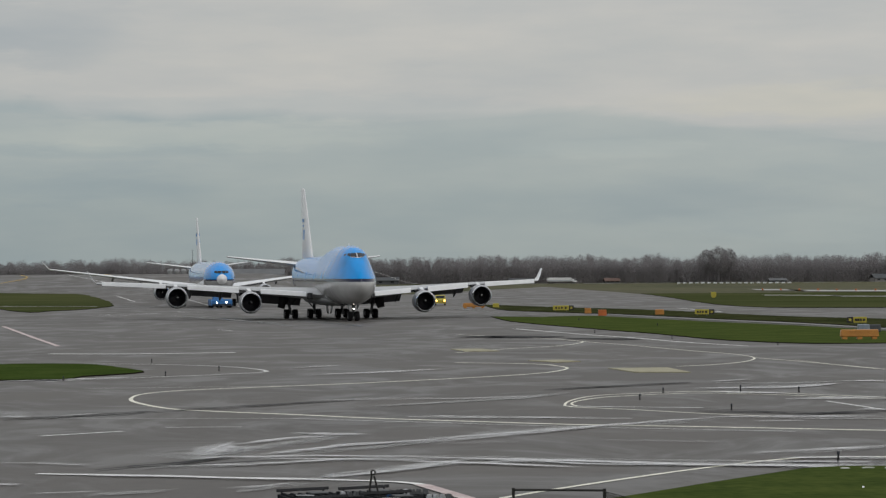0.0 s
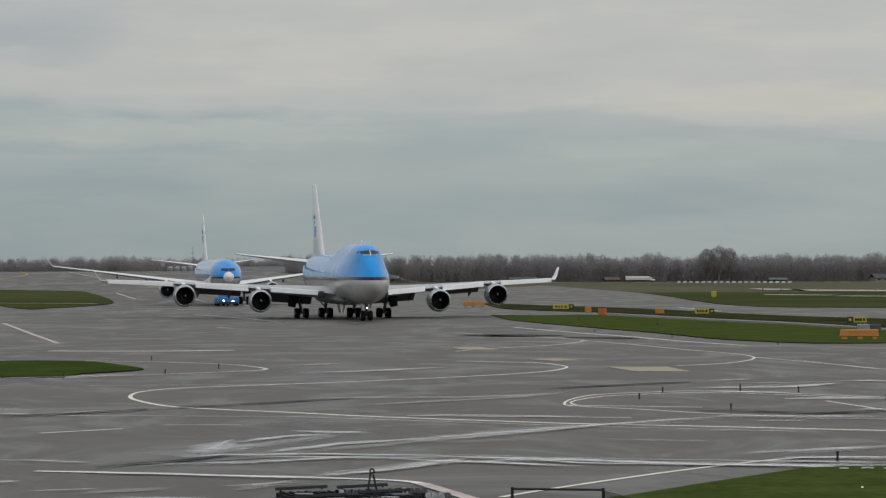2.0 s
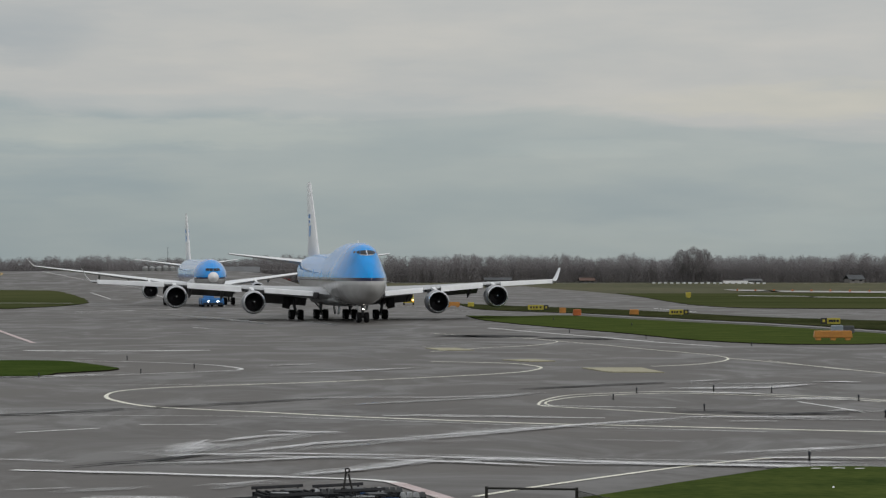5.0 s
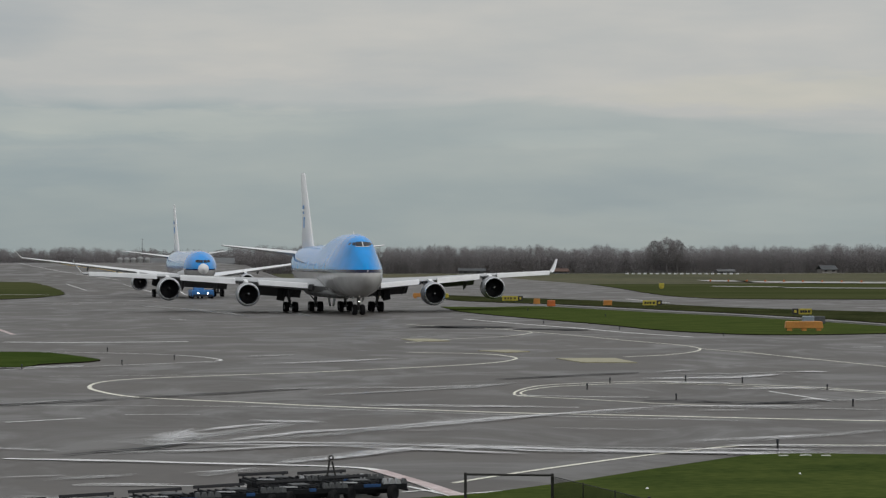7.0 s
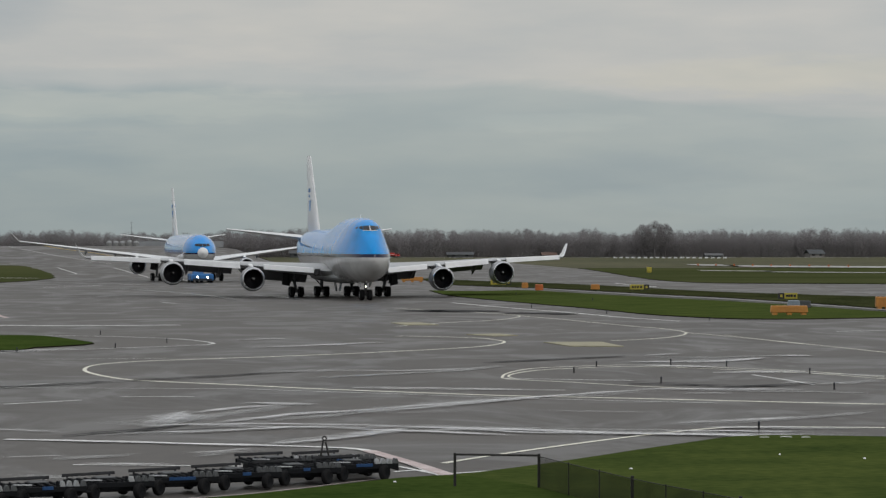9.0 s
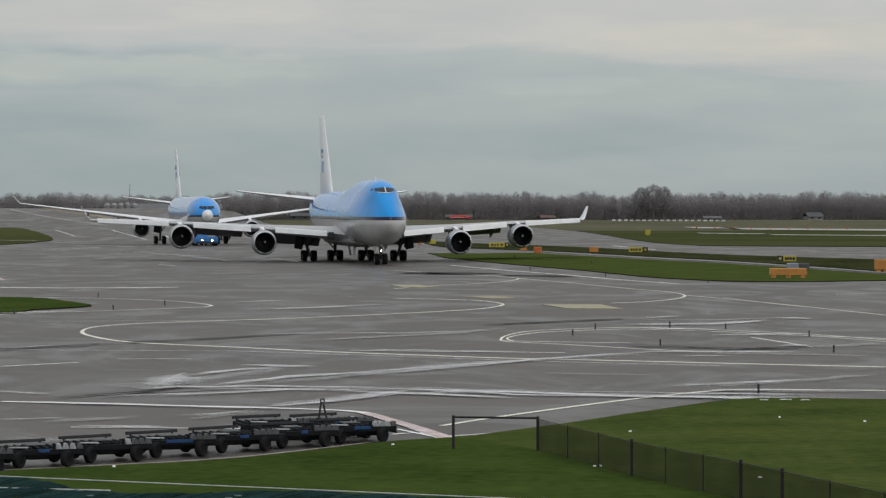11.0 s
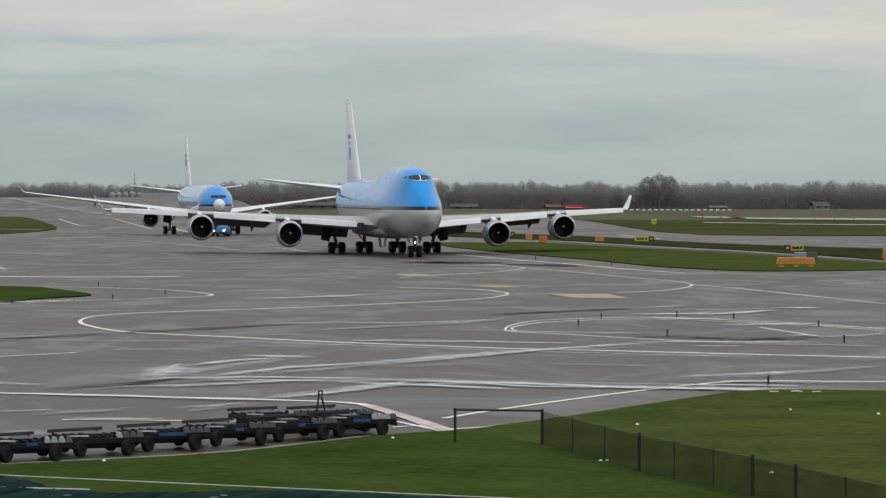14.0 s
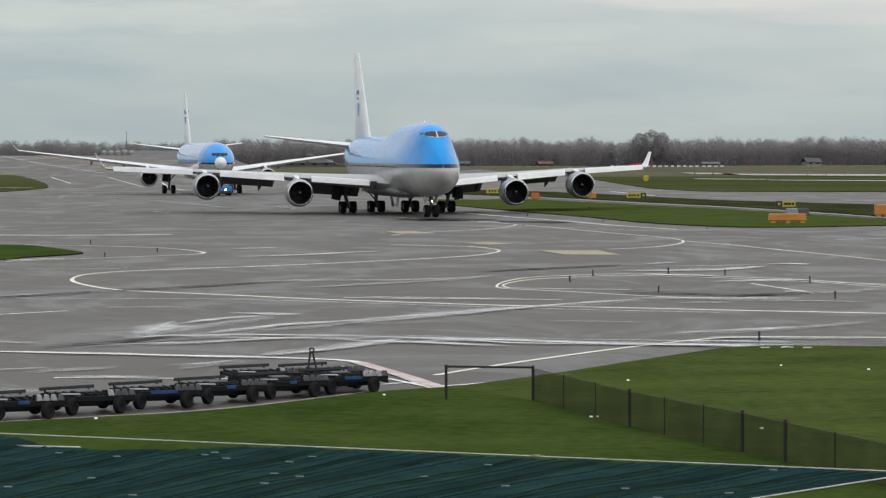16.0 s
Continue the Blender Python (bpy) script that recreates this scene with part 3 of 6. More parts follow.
white_line([(32.4, 405.7), (43.1, 377.6), (53.0, 353.2)], 0.25)
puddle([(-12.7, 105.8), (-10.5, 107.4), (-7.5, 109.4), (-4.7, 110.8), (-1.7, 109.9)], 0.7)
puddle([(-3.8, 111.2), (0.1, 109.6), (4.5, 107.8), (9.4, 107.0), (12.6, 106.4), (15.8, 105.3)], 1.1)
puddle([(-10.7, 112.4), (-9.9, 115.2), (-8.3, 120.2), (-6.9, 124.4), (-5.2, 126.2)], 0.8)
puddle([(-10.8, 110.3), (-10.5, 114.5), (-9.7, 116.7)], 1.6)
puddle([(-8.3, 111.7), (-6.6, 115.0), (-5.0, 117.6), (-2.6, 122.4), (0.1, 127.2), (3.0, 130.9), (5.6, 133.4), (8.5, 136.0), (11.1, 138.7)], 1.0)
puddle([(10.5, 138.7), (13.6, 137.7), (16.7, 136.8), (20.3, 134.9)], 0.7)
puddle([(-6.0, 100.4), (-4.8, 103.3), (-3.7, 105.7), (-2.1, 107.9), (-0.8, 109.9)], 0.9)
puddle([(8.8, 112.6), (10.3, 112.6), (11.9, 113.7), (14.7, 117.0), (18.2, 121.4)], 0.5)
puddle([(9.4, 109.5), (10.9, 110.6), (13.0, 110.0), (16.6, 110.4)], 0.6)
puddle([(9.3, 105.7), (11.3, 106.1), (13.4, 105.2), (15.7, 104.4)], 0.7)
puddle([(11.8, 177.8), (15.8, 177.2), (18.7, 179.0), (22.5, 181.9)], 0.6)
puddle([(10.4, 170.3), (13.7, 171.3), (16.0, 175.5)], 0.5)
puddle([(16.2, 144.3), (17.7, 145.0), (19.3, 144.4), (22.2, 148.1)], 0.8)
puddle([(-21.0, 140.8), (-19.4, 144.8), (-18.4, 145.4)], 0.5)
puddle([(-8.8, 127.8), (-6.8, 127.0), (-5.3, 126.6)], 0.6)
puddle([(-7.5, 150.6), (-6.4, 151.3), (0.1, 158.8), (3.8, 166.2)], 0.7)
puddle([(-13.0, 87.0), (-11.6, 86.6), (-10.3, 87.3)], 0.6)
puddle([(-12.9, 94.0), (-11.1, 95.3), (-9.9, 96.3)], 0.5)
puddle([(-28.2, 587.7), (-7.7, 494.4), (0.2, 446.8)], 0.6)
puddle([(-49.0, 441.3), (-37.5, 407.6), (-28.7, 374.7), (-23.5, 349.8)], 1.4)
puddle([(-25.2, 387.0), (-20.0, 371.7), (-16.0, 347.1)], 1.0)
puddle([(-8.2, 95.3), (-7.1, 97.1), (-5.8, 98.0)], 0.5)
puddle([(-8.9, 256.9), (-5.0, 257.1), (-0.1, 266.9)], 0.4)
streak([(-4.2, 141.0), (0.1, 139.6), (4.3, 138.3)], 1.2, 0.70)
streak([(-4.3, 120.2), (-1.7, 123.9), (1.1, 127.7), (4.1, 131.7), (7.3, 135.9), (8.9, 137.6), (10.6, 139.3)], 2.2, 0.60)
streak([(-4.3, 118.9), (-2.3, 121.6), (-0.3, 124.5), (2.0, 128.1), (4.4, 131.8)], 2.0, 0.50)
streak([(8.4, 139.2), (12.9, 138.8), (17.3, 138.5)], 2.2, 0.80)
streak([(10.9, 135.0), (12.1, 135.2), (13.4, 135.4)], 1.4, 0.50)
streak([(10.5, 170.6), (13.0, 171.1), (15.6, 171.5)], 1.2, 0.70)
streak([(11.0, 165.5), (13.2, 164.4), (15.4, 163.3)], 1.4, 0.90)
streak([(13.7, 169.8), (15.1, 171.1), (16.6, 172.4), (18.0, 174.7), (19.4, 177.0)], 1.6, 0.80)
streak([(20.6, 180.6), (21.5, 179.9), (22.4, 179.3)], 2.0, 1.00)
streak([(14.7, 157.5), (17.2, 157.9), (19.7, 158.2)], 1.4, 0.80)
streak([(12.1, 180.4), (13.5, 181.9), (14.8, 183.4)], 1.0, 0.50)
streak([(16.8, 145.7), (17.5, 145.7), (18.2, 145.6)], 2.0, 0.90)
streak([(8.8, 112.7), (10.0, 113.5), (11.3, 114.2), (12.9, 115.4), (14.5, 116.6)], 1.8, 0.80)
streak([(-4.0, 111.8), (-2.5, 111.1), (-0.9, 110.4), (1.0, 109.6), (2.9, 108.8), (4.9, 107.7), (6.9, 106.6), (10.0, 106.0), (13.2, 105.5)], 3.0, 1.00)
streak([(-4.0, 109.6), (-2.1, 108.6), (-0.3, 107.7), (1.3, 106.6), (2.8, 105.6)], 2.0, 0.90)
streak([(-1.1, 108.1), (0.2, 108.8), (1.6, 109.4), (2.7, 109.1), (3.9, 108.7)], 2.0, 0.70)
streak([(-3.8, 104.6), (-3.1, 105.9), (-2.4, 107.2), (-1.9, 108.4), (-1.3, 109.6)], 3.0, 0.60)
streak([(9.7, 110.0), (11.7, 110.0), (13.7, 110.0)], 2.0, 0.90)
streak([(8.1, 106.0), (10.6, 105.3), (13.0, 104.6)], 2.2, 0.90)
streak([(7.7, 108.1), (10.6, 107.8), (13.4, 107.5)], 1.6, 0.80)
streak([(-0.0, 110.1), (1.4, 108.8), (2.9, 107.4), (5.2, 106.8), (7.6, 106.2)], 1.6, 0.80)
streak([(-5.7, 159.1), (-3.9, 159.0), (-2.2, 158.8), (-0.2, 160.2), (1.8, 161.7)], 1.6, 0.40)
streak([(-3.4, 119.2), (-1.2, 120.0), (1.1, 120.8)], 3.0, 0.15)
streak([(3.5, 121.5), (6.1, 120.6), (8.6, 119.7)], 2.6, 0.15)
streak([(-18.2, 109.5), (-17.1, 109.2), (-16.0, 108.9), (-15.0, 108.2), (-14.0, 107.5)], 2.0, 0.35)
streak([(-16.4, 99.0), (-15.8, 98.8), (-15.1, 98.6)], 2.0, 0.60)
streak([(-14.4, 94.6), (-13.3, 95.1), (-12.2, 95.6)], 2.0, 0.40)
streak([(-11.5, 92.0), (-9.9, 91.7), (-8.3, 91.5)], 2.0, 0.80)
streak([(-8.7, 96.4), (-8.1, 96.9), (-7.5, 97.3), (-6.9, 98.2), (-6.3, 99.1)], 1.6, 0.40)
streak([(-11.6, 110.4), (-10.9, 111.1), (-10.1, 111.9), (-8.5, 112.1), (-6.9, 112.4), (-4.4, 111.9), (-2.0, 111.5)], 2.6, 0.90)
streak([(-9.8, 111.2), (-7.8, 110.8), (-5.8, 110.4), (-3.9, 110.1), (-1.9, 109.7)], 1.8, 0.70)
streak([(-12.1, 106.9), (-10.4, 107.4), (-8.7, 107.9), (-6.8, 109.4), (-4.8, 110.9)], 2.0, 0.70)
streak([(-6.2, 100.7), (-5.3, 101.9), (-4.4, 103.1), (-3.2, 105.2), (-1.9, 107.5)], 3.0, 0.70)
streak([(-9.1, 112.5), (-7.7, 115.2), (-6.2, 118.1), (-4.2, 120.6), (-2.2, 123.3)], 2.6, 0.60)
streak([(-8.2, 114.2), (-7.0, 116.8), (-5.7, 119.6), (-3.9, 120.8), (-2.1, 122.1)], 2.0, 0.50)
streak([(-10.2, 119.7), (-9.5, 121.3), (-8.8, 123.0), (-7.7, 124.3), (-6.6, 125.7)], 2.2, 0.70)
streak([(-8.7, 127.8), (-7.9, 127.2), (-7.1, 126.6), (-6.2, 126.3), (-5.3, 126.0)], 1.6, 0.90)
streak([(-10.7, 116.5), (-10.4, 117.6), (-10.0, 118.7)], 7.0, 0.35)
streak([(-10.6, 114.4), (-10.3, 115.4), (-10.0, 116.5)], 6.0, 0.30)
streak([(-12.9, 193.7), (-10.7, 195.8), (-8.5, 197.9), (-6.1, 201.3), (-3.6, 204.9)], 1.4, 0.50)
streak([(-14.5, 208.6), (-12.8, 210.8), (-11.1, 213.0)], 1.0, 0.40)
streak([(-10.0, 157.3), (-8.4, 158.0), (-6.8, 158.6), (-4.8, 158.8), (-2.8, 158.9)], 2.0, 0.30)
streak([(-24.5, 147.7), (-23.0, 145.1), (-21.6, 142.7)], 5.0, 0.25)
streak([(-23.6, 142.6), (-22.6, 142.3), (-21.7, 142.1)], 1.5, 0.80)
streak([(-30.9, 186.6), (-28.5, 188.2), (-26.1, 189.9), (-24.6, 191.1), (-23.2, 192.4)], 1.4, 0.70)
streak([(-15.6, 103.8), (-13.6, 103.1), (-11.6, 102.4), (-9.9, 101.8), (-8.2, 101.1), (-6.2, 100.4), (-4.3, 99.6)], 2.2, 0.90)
white_line([(-21.5, 141.2), (-18.1, 140.8), (-14.4, 140.4), (-9.5, 139.8)], 0.09)
white_line([(-24.0, 175.4), (-19.0, 176.1), (-15.1, 176.8), (-9.5, 178.6)], 0.09)
white_line([(-9.5, 139.8), (-3.0, 135.6), (3.5, 131.4), (12.0, 127.2)], 0.1)
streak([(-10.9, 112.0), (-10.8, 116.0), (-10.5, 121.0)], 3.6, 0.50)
tar_seam([(-22.6, 139.8), (-19.9, 142.8), (-16.9, 147.0)], 0.50)
tar_seam([(-15.6, 148.4), (-12.3, 152.6), (-7.7, 158.7)], 0.40)
tar_seam([(-12.9, 107.2), (-11.1, 109.0), (-10.7, 110.5)], 0.35)
tar_seam([(2.3, 169.6), (6.2, 174.0), (11.0, 179.0)], 0.50)
tar_seam([(9.1, 144.4), (14.1, 142.6), (17.2, 142.0)], 0.60)
tar_seam([(-13.7, 105.4), (-12.5, 107.3), (-10.9, 109.6), (-9.7, 112.0)], 0.35)
tar_seam([(-20.9, 140.2), (-18.5, 142.5), (-16.6, 146.6), (-13.0, 150.4), (-7.6, 158.5)], 0.2)
tar_seam([(2.5, 170.0), (5.9, 174.2), (11.3, 179.6)], 0.2)
tar_seam([(13.4, 140.4), (15.5, 142.6), (18.2, 144.4)], 0.5)
tar_seam([(-12.2, 106.4), (-7.6, 110.4)], 0.3)
tar_seam([(9.7, 107.9), (11.2, 107.3), (13.1, 107.7)], 0.5)
tar_seam([(-2.6, 294.8), (-0.1, 297.4), (3.8, 292.9)], 8.0)
tar_seam([(6.0, 288.4), (9.8, 286.4), (11.8, 282.1)], 3.5)
tar_seam([(8.9, 146.4), (11.6, 144.7), (13.7, 140.9)], 0.25)
DIAMOND_A = [(7.0, 204.5), (11.0, 204.7), (12.0, 196.0), (8.4, 196.8)]
DIAMOND_B = [(-4.4, 253.6), (-1.8, 253.8), (-0.3, 247.0), (-3.1, 246.8)]
DIAMOND_C = [(1.8, 221.6), (4.2, 223.1), (5.6, 219.1), (3.7, 217.7)]
GRASS_MID_LEFT = [(-35.3, 219.5), (-30.1, 218.5), (-26.6, 211.0), (-23.7, 201.8), (-24.9, 197.3), (-26.7, 194.1), (-30.2, 187.9)]
GRASS_FAR_LEFT = [(-115.0, 632.0), (-100.0, 625.0), (-92.8, 622.0), (-86.0, 616.0), (-74.0, 568.5), (-71.9, 521.9), (-74.6, 499.7), (-79.1, 492.2)]
GRASS_CENTRE = [(-1.7, 416.0), (5.4, 412.1), (11.8, 417.4), (18.2, 395.5), (26.3, 364.8), (33.3, 341.7), (39.3, 313.1), (43.7, 288.9), (49.4, 264.4), (50.8, 272.3), (41.0, 269.6), (33.3, 265.2), (27.1, 264.8), (22.6, 272.4), (18.9, 284.8), (15.3, 306.0), (8.9, 336.5), (1.3, 377.5)]
GRASS_BACK_STRIP = [(-4.4, 555.2), (1.9, 531.7), (11.4, 503.6), (16.7, 490.8), (24.2, 466.7), (33.2, 424.5), (39.1, 401.9), (48.0, 382.0), (55.6, 367.5), (64.9, 347.6), (52.4, 280.7), (45.9, 303.3), (41.5, 330.1), (35.3, 362.0), (28.0, 388.1), (19.5, 423.1), (12.5, 442.8), (6.0, 458.7), (-0.2, 482.2)]
NEAR_GRASS = [(20.0, 102.5), (15.7, 104.1), (12.5, 104.8), (10.4, 104.2), (8.2, 100.6), (6.0, 96.6), (4.0, 92.8), (2.2, 89.7), (0.3, 86.9), (-1.2, 85.8), (-5.6, 79.7), (-8.7, 77.4), (-11.2, 76.0), (-13.7, 74.3)]

white_line([(-109.0, 749.0), (-89.0, 684.0), (-70.2, 632.0)], 0.18)
white_line([(-78.8, 611.0), (-71.0, 579.9)], 0.22)
white_line([(-67.2, 610.3), (-55.4, 563.5)], 0.2)
white_line([(-59.8, 446.5), (-57.3, 446.1)], 0.5)
white_line([(-56.3, 443.5), (-55.3, 443.3)], 0.5)
white_line([(-54.1, 465.0), (-52.9, 464.9)], 0.5)
white_line([(-32.1, 339.5), (-29.7, 333.1)], 0.25)


def plate(name, pts, z, mats, parent=None, thick=0.0, label="", category="", rough_edge=0.0, seed=0, step=2.0, kind="structure"):
    """A flat piece of ground with an outline, raised by z, with a skirt; its edge may be ragged."""
    loop = curve_points(list(pts) + [pts[0]], step)[:-1] if rough_edge else [Vector(p) for p in pts]
    bm = bmesh.new()
    top, low = [], []
    for i, p in enumerate(loop):
        k = rough_edge * noise.noise((p.x * 0.5, p.y * 0.5, seed))
        q = p + Vector((k, k * 1.5))
        h = rise(q.x, q.y)
        top.append(bm.verts.new((q.x, q.y, z + h)))
        low.append(bm.verts.new((q.x, q.y, -0.1 + h)))
    f = bm.faces.new(top)
    if f.normal.z < 0:
        f.normal_flip()
    bm.normal_update()
    if f.normal.z < 0:
        f.normal_flip()
    turf = len(bm.faces)
    quads(bm, top, low)
    bm.faces.ensure_lookup_table()
    for lip in bm.faces[turf:]:
        lip.material_index = 1
    bmesh.ops.triangulate(bm, faces=[f])
    me = bpy.data.meshes.new(name)
    bm.to_mesh(me)
    bm.free()
    me.materials.append(mats)
    me.materials.append(SOIL if rough_edge else mats)
    ob = new(name, me)
    if parent:
        ob.parent = parent
        return ob
    return tagged(ob, label, category, kind=kind)


for corners in (DIAMOND_A, DIAMOND_B, DIAMOND_C):
    plate("yellow_patch", corners, 0.06, FADED_YELLOW, tarmac)
GRASS_LABEL = "short green winter grass island beside damp tarmac"
plate("grass_verge", GRASS_MID_LEFT + [(-60.0, 200.0)], 0.09, LAWN, label=GRASS_LABEL, category="grass", rough_edge=0.25, seed=1)
plate("grass_verge", GRASS_FAR_LEFT, 0.1, FAR_GRASS, label=GRASS_LABEL, category="grass", rough_edge=0.6, seed=2)
plate("grass_verge", GRASS_CENTRE, 0.09, GRASS, label=GRASS_LABEL, category="grass", rough_edge=0.3, seed=3)
plate("grass_verge", GRASS_BACK_STRIP, 0.09, DITCH_SHADE_GRASS, label="long rough grass beside the taxiway, coloured dark for the shade of a ditch", category="grass", rough_edge=0.5, seed=4)
plate("grass_verge", [(34.5, 752.0), (36.2, 673.8), (37.4, 544.4), (41.6, 500.5), (47.5, 488.0), (59.8, 483.0), (72.3, 478.4), (91.0, 468.5), (200.0, 430.0), (420.0, 360.0), (420.0, 752.0)], 0.1,
      FAR_GRASS, label="broad grass between the taxiway and the runway", category="grass", rough_edge=0.6, seed=5)
plate("grass_verge", NEAR_GRASS + [(-40.0, 60.0), (-40.0, 22.0), (40.0, 22.0), (40.0, 98.0)], 0.1, GRASS,
      label="bright mown grass slope beside the apron edge", category="grass", rough_edge=0.12, seed=6, step=0.8)
plate("lawn", [(-1.2, 85.7), (0.4, 86.4), (1.6, 84.6), (2.68, 82.3), (4.1, 77.0), (5.5, 72.3), (7.65, 66.0), (10.0, 58.3), (20.0, 24.0), (-38.0, 24.0), (-38.0, 62.0), (-13.7, 74.2), (-11.2, 75.9), (-8.7, 77.3), (-5.6, 79.6)], 0.106, LAWN,
      label="dark lush lawn between the fence and the parked dollies", category="grass", rough_edge=0.1, seed=7, step=0.8)
plate("taxiway", [(13.0, 1045.0), (16.0, 1045.0), (23.7, 922.0), (29.8, 833.0), (34.4, 752.5), (-30.0, 752.5)], -0.06, TARMAC, label="damp tarmac of the taxiway running on towards the runway", category="taxiway")
# pale concrete strips across the far grass
def strip(name, pts, w, mats, z, label):
    bm = bmesh.new()
    line = curve_points(pts, 6)
    a, b = [], []
    for p in line:
        a.append(bm.verts.new((p.x, p.y - w / 2, z + rise(p.x, p.y))))
        b.append(bm.verts.new((p.x, p.y + w / 2, z + rise(p.x, p.y))))
    quads(bm, a, b, closed=False)
    return tagged(new(name, finish(name, bm, mats)), label, "runway" if "runway" in name else "path", kind="structure")


PATH_GREY = material("grey damp path", (0.2, 0.195, 0.185), 0.55, 0, 0.2, 0.3)
CONCRETE = material("pale wet concrete", (0.31, 0.3, 0.28), 0.4, 0, 0.15, 0.1)
strip("runway", [(72, 862), (81.7, 846), (104.5, 798), (320, 640)], 48, CONCRETE, 0.06, "pale wet concrete runway far across the field")
strip("service_path", [(59.6, 690), (73.9, 672), (94, 640), (300, 520)], 13, CONCRETE, 0.16, "narrow pale service path in the grass")
strip("service_path", [(13.9, 432.5), (18.8, 408.8), (27.2, 376.0), (34.2, 351.5), (40.4, 321.4), (44.7, 296.0), (50.5, 270.0)], 5, PATH_GREY, 0.13, "narrow pale service path in the grass")
strip("service_path", [(-105, 560), (-88, 555), (-74, 548)], 3, CONCRETE, 0.17, "narrow pale service path in the grass")
strip("service_road", [(-300, 1262), (0, 1250), (400, 1236)], 8, CONCRETE, -0.06, "service road in front of the trees")
white_line([(-14.5, 74.6), (-8.8, 78.0), (-5.6, 80.4), (-1.4, 86.3)], 0.1)
pink_line([(-14.5, 75.0), (-8.8, 78.4), (-5.6, 80.8), (-1.7, 86.5)], 0.1)
lay("yellow_kerb", [(-69.0, 654.6), (-80.7, 694.8), (-90.1, 719.0), (-99.5, 748.0)], 0.4, YELLOW_BRIGHT, 0.12)
lay("yellow_kerb", [(-114.9, 684.7), (-114.2, 707.0), (-115.4, 727.0), (-120.0, 745.0)], 0.4, YELLOW_BRIGHT, 0.12)


# ---- aircraft ----
def hull_ring(zc, rw, rh, zu, ru, n=56):
    """Cross-section round a lower ellipse and an upper circle."""
    pts = []
    for i in range(120):
        a = 2 * math.pi * i / 120
        pts.append((rw * math.cos(a), zc + rh * math.sin(a)))
        if ru > 0.05:
            pts.append((ru * math.cos(a), zu + ru * math.sin(a)))
    pts = sorted(set(pts))

    def half(seq):
        out = []
        for p in seq:
            while len(out) > 1 and (out[-1][0] - out[-2][0]) * (p[1] - out[-2][1]) - (out[-1][1] - out[-2][1]) * (p[0] - out[-2][0]) <= 0:
                out.pop()
            out.append(p)
        return out[:-1]
    hull = half(pts) + half(reversed(pts))
    ang = np.array([math.atan2(p[1] - zc, p[0]) for p in hull])
    order = np.argsort(ang)
    ang, hx, hz = ang[order], np.array([p[0] for p in hull])[order], np.array([p[1] for p in hull])[order]
    want = np.linspace(-math.pi, math.pi, n, endpoint=False)
    return list(zip(np.interp(want, ang, hx, period=2 * math.pi), np.interp(want, ang, hz, period=2 * math.pi)))


def body(stations, aft_range=None):
    """Fuselage skin: stations of (aft, half width, bottom, top, radius of the upper lobe)."""
    st = np.array(stations)
    lo, hi = aft_range or (st[0, 0], st[-1, 0])
    ys = sorted(set([lo, hi] + [y for y in np.concatenate([np.linspace(0, 10, 26) ** 1.0, np.linspace(10, st[-1, 0], 50)]) if lo < y < hi]))
    rings = []
    for y in ys:
        w, b, t, u = (np.interp(y, st[:, 0], st[:, k]) for k in (1, 2, 3, 4))
        rh = min(w, (t - b) / 2)
        zc = b + rh
        rings.append([Vector((x, y, z)) for x, z in hull_ring(zc, w, rh, t - u, u)])
    bm = bmesh.new()
    loft(bm, rings)
    return bm


def pane(tree, corners, off=0.06, n=10):
    """A pane that follows the nose: corners (across, height) in order, pressed onto the skin from ahead."""
    bm = bmesh.new()
    a, b, c, d = (Vector(p) for p in corners)
    rows = []
    for j in range(n + 1):
        row = []
        for i in range(n + 1):
            p = a.lerp(b, i / n).lerp(d.lerp(c, i / n), j / n)
            hit = tree.ray_cast(Vector((p.x, -10, p.y)), Vector((0, 1, 0)))
            q = hit[0] + Vector((p.x * 0.25, -0.8, 0.55)).normalized() * off
            row.append(bm.verts.new(q))
        rows.append(row)
    for r, s in zip(rows, rows[1:]):
        quads(bm, r, s, closed=False)
    return bm


FOIL = ((1.0, 0.0), (0.8, 0.28), (0.55, 0.46), (0.3, 0.5), (0.12, 0.38), (0.04, 0.24), (0.0, 0.0),
        (0.04, -0.2), (0.12, -0.32), (0.3, -0.42), (0.55, -0.34), (0.8, -0.14))


def plane_surface(sections, upright=False):
    """Wing, tailplane or fin: sections of (along the span, leading edge aft, chord, height, thickness)."""
    bm = bmesh.new()
    rings = []
    for s, le, ch, h, th in sections:
        if upright:
            rings.append([Vector((k * th * ch, le + f * ch, s)) for f, k in FOIL])
        else:
            rings.append([Vector((s, le + f * ch, h + k * th * ch)) for f, k in FOIL])
    loft(bm, rings)
    return bm


def spread(sections, n=5):
    st = np.array(sections)
    out = []
    for a, b in zip(st, st[1:]):
        for i in range(n):
            out.append(tuple(a + (b - a) * i / n))
    return out + [tuple(st[-1])]


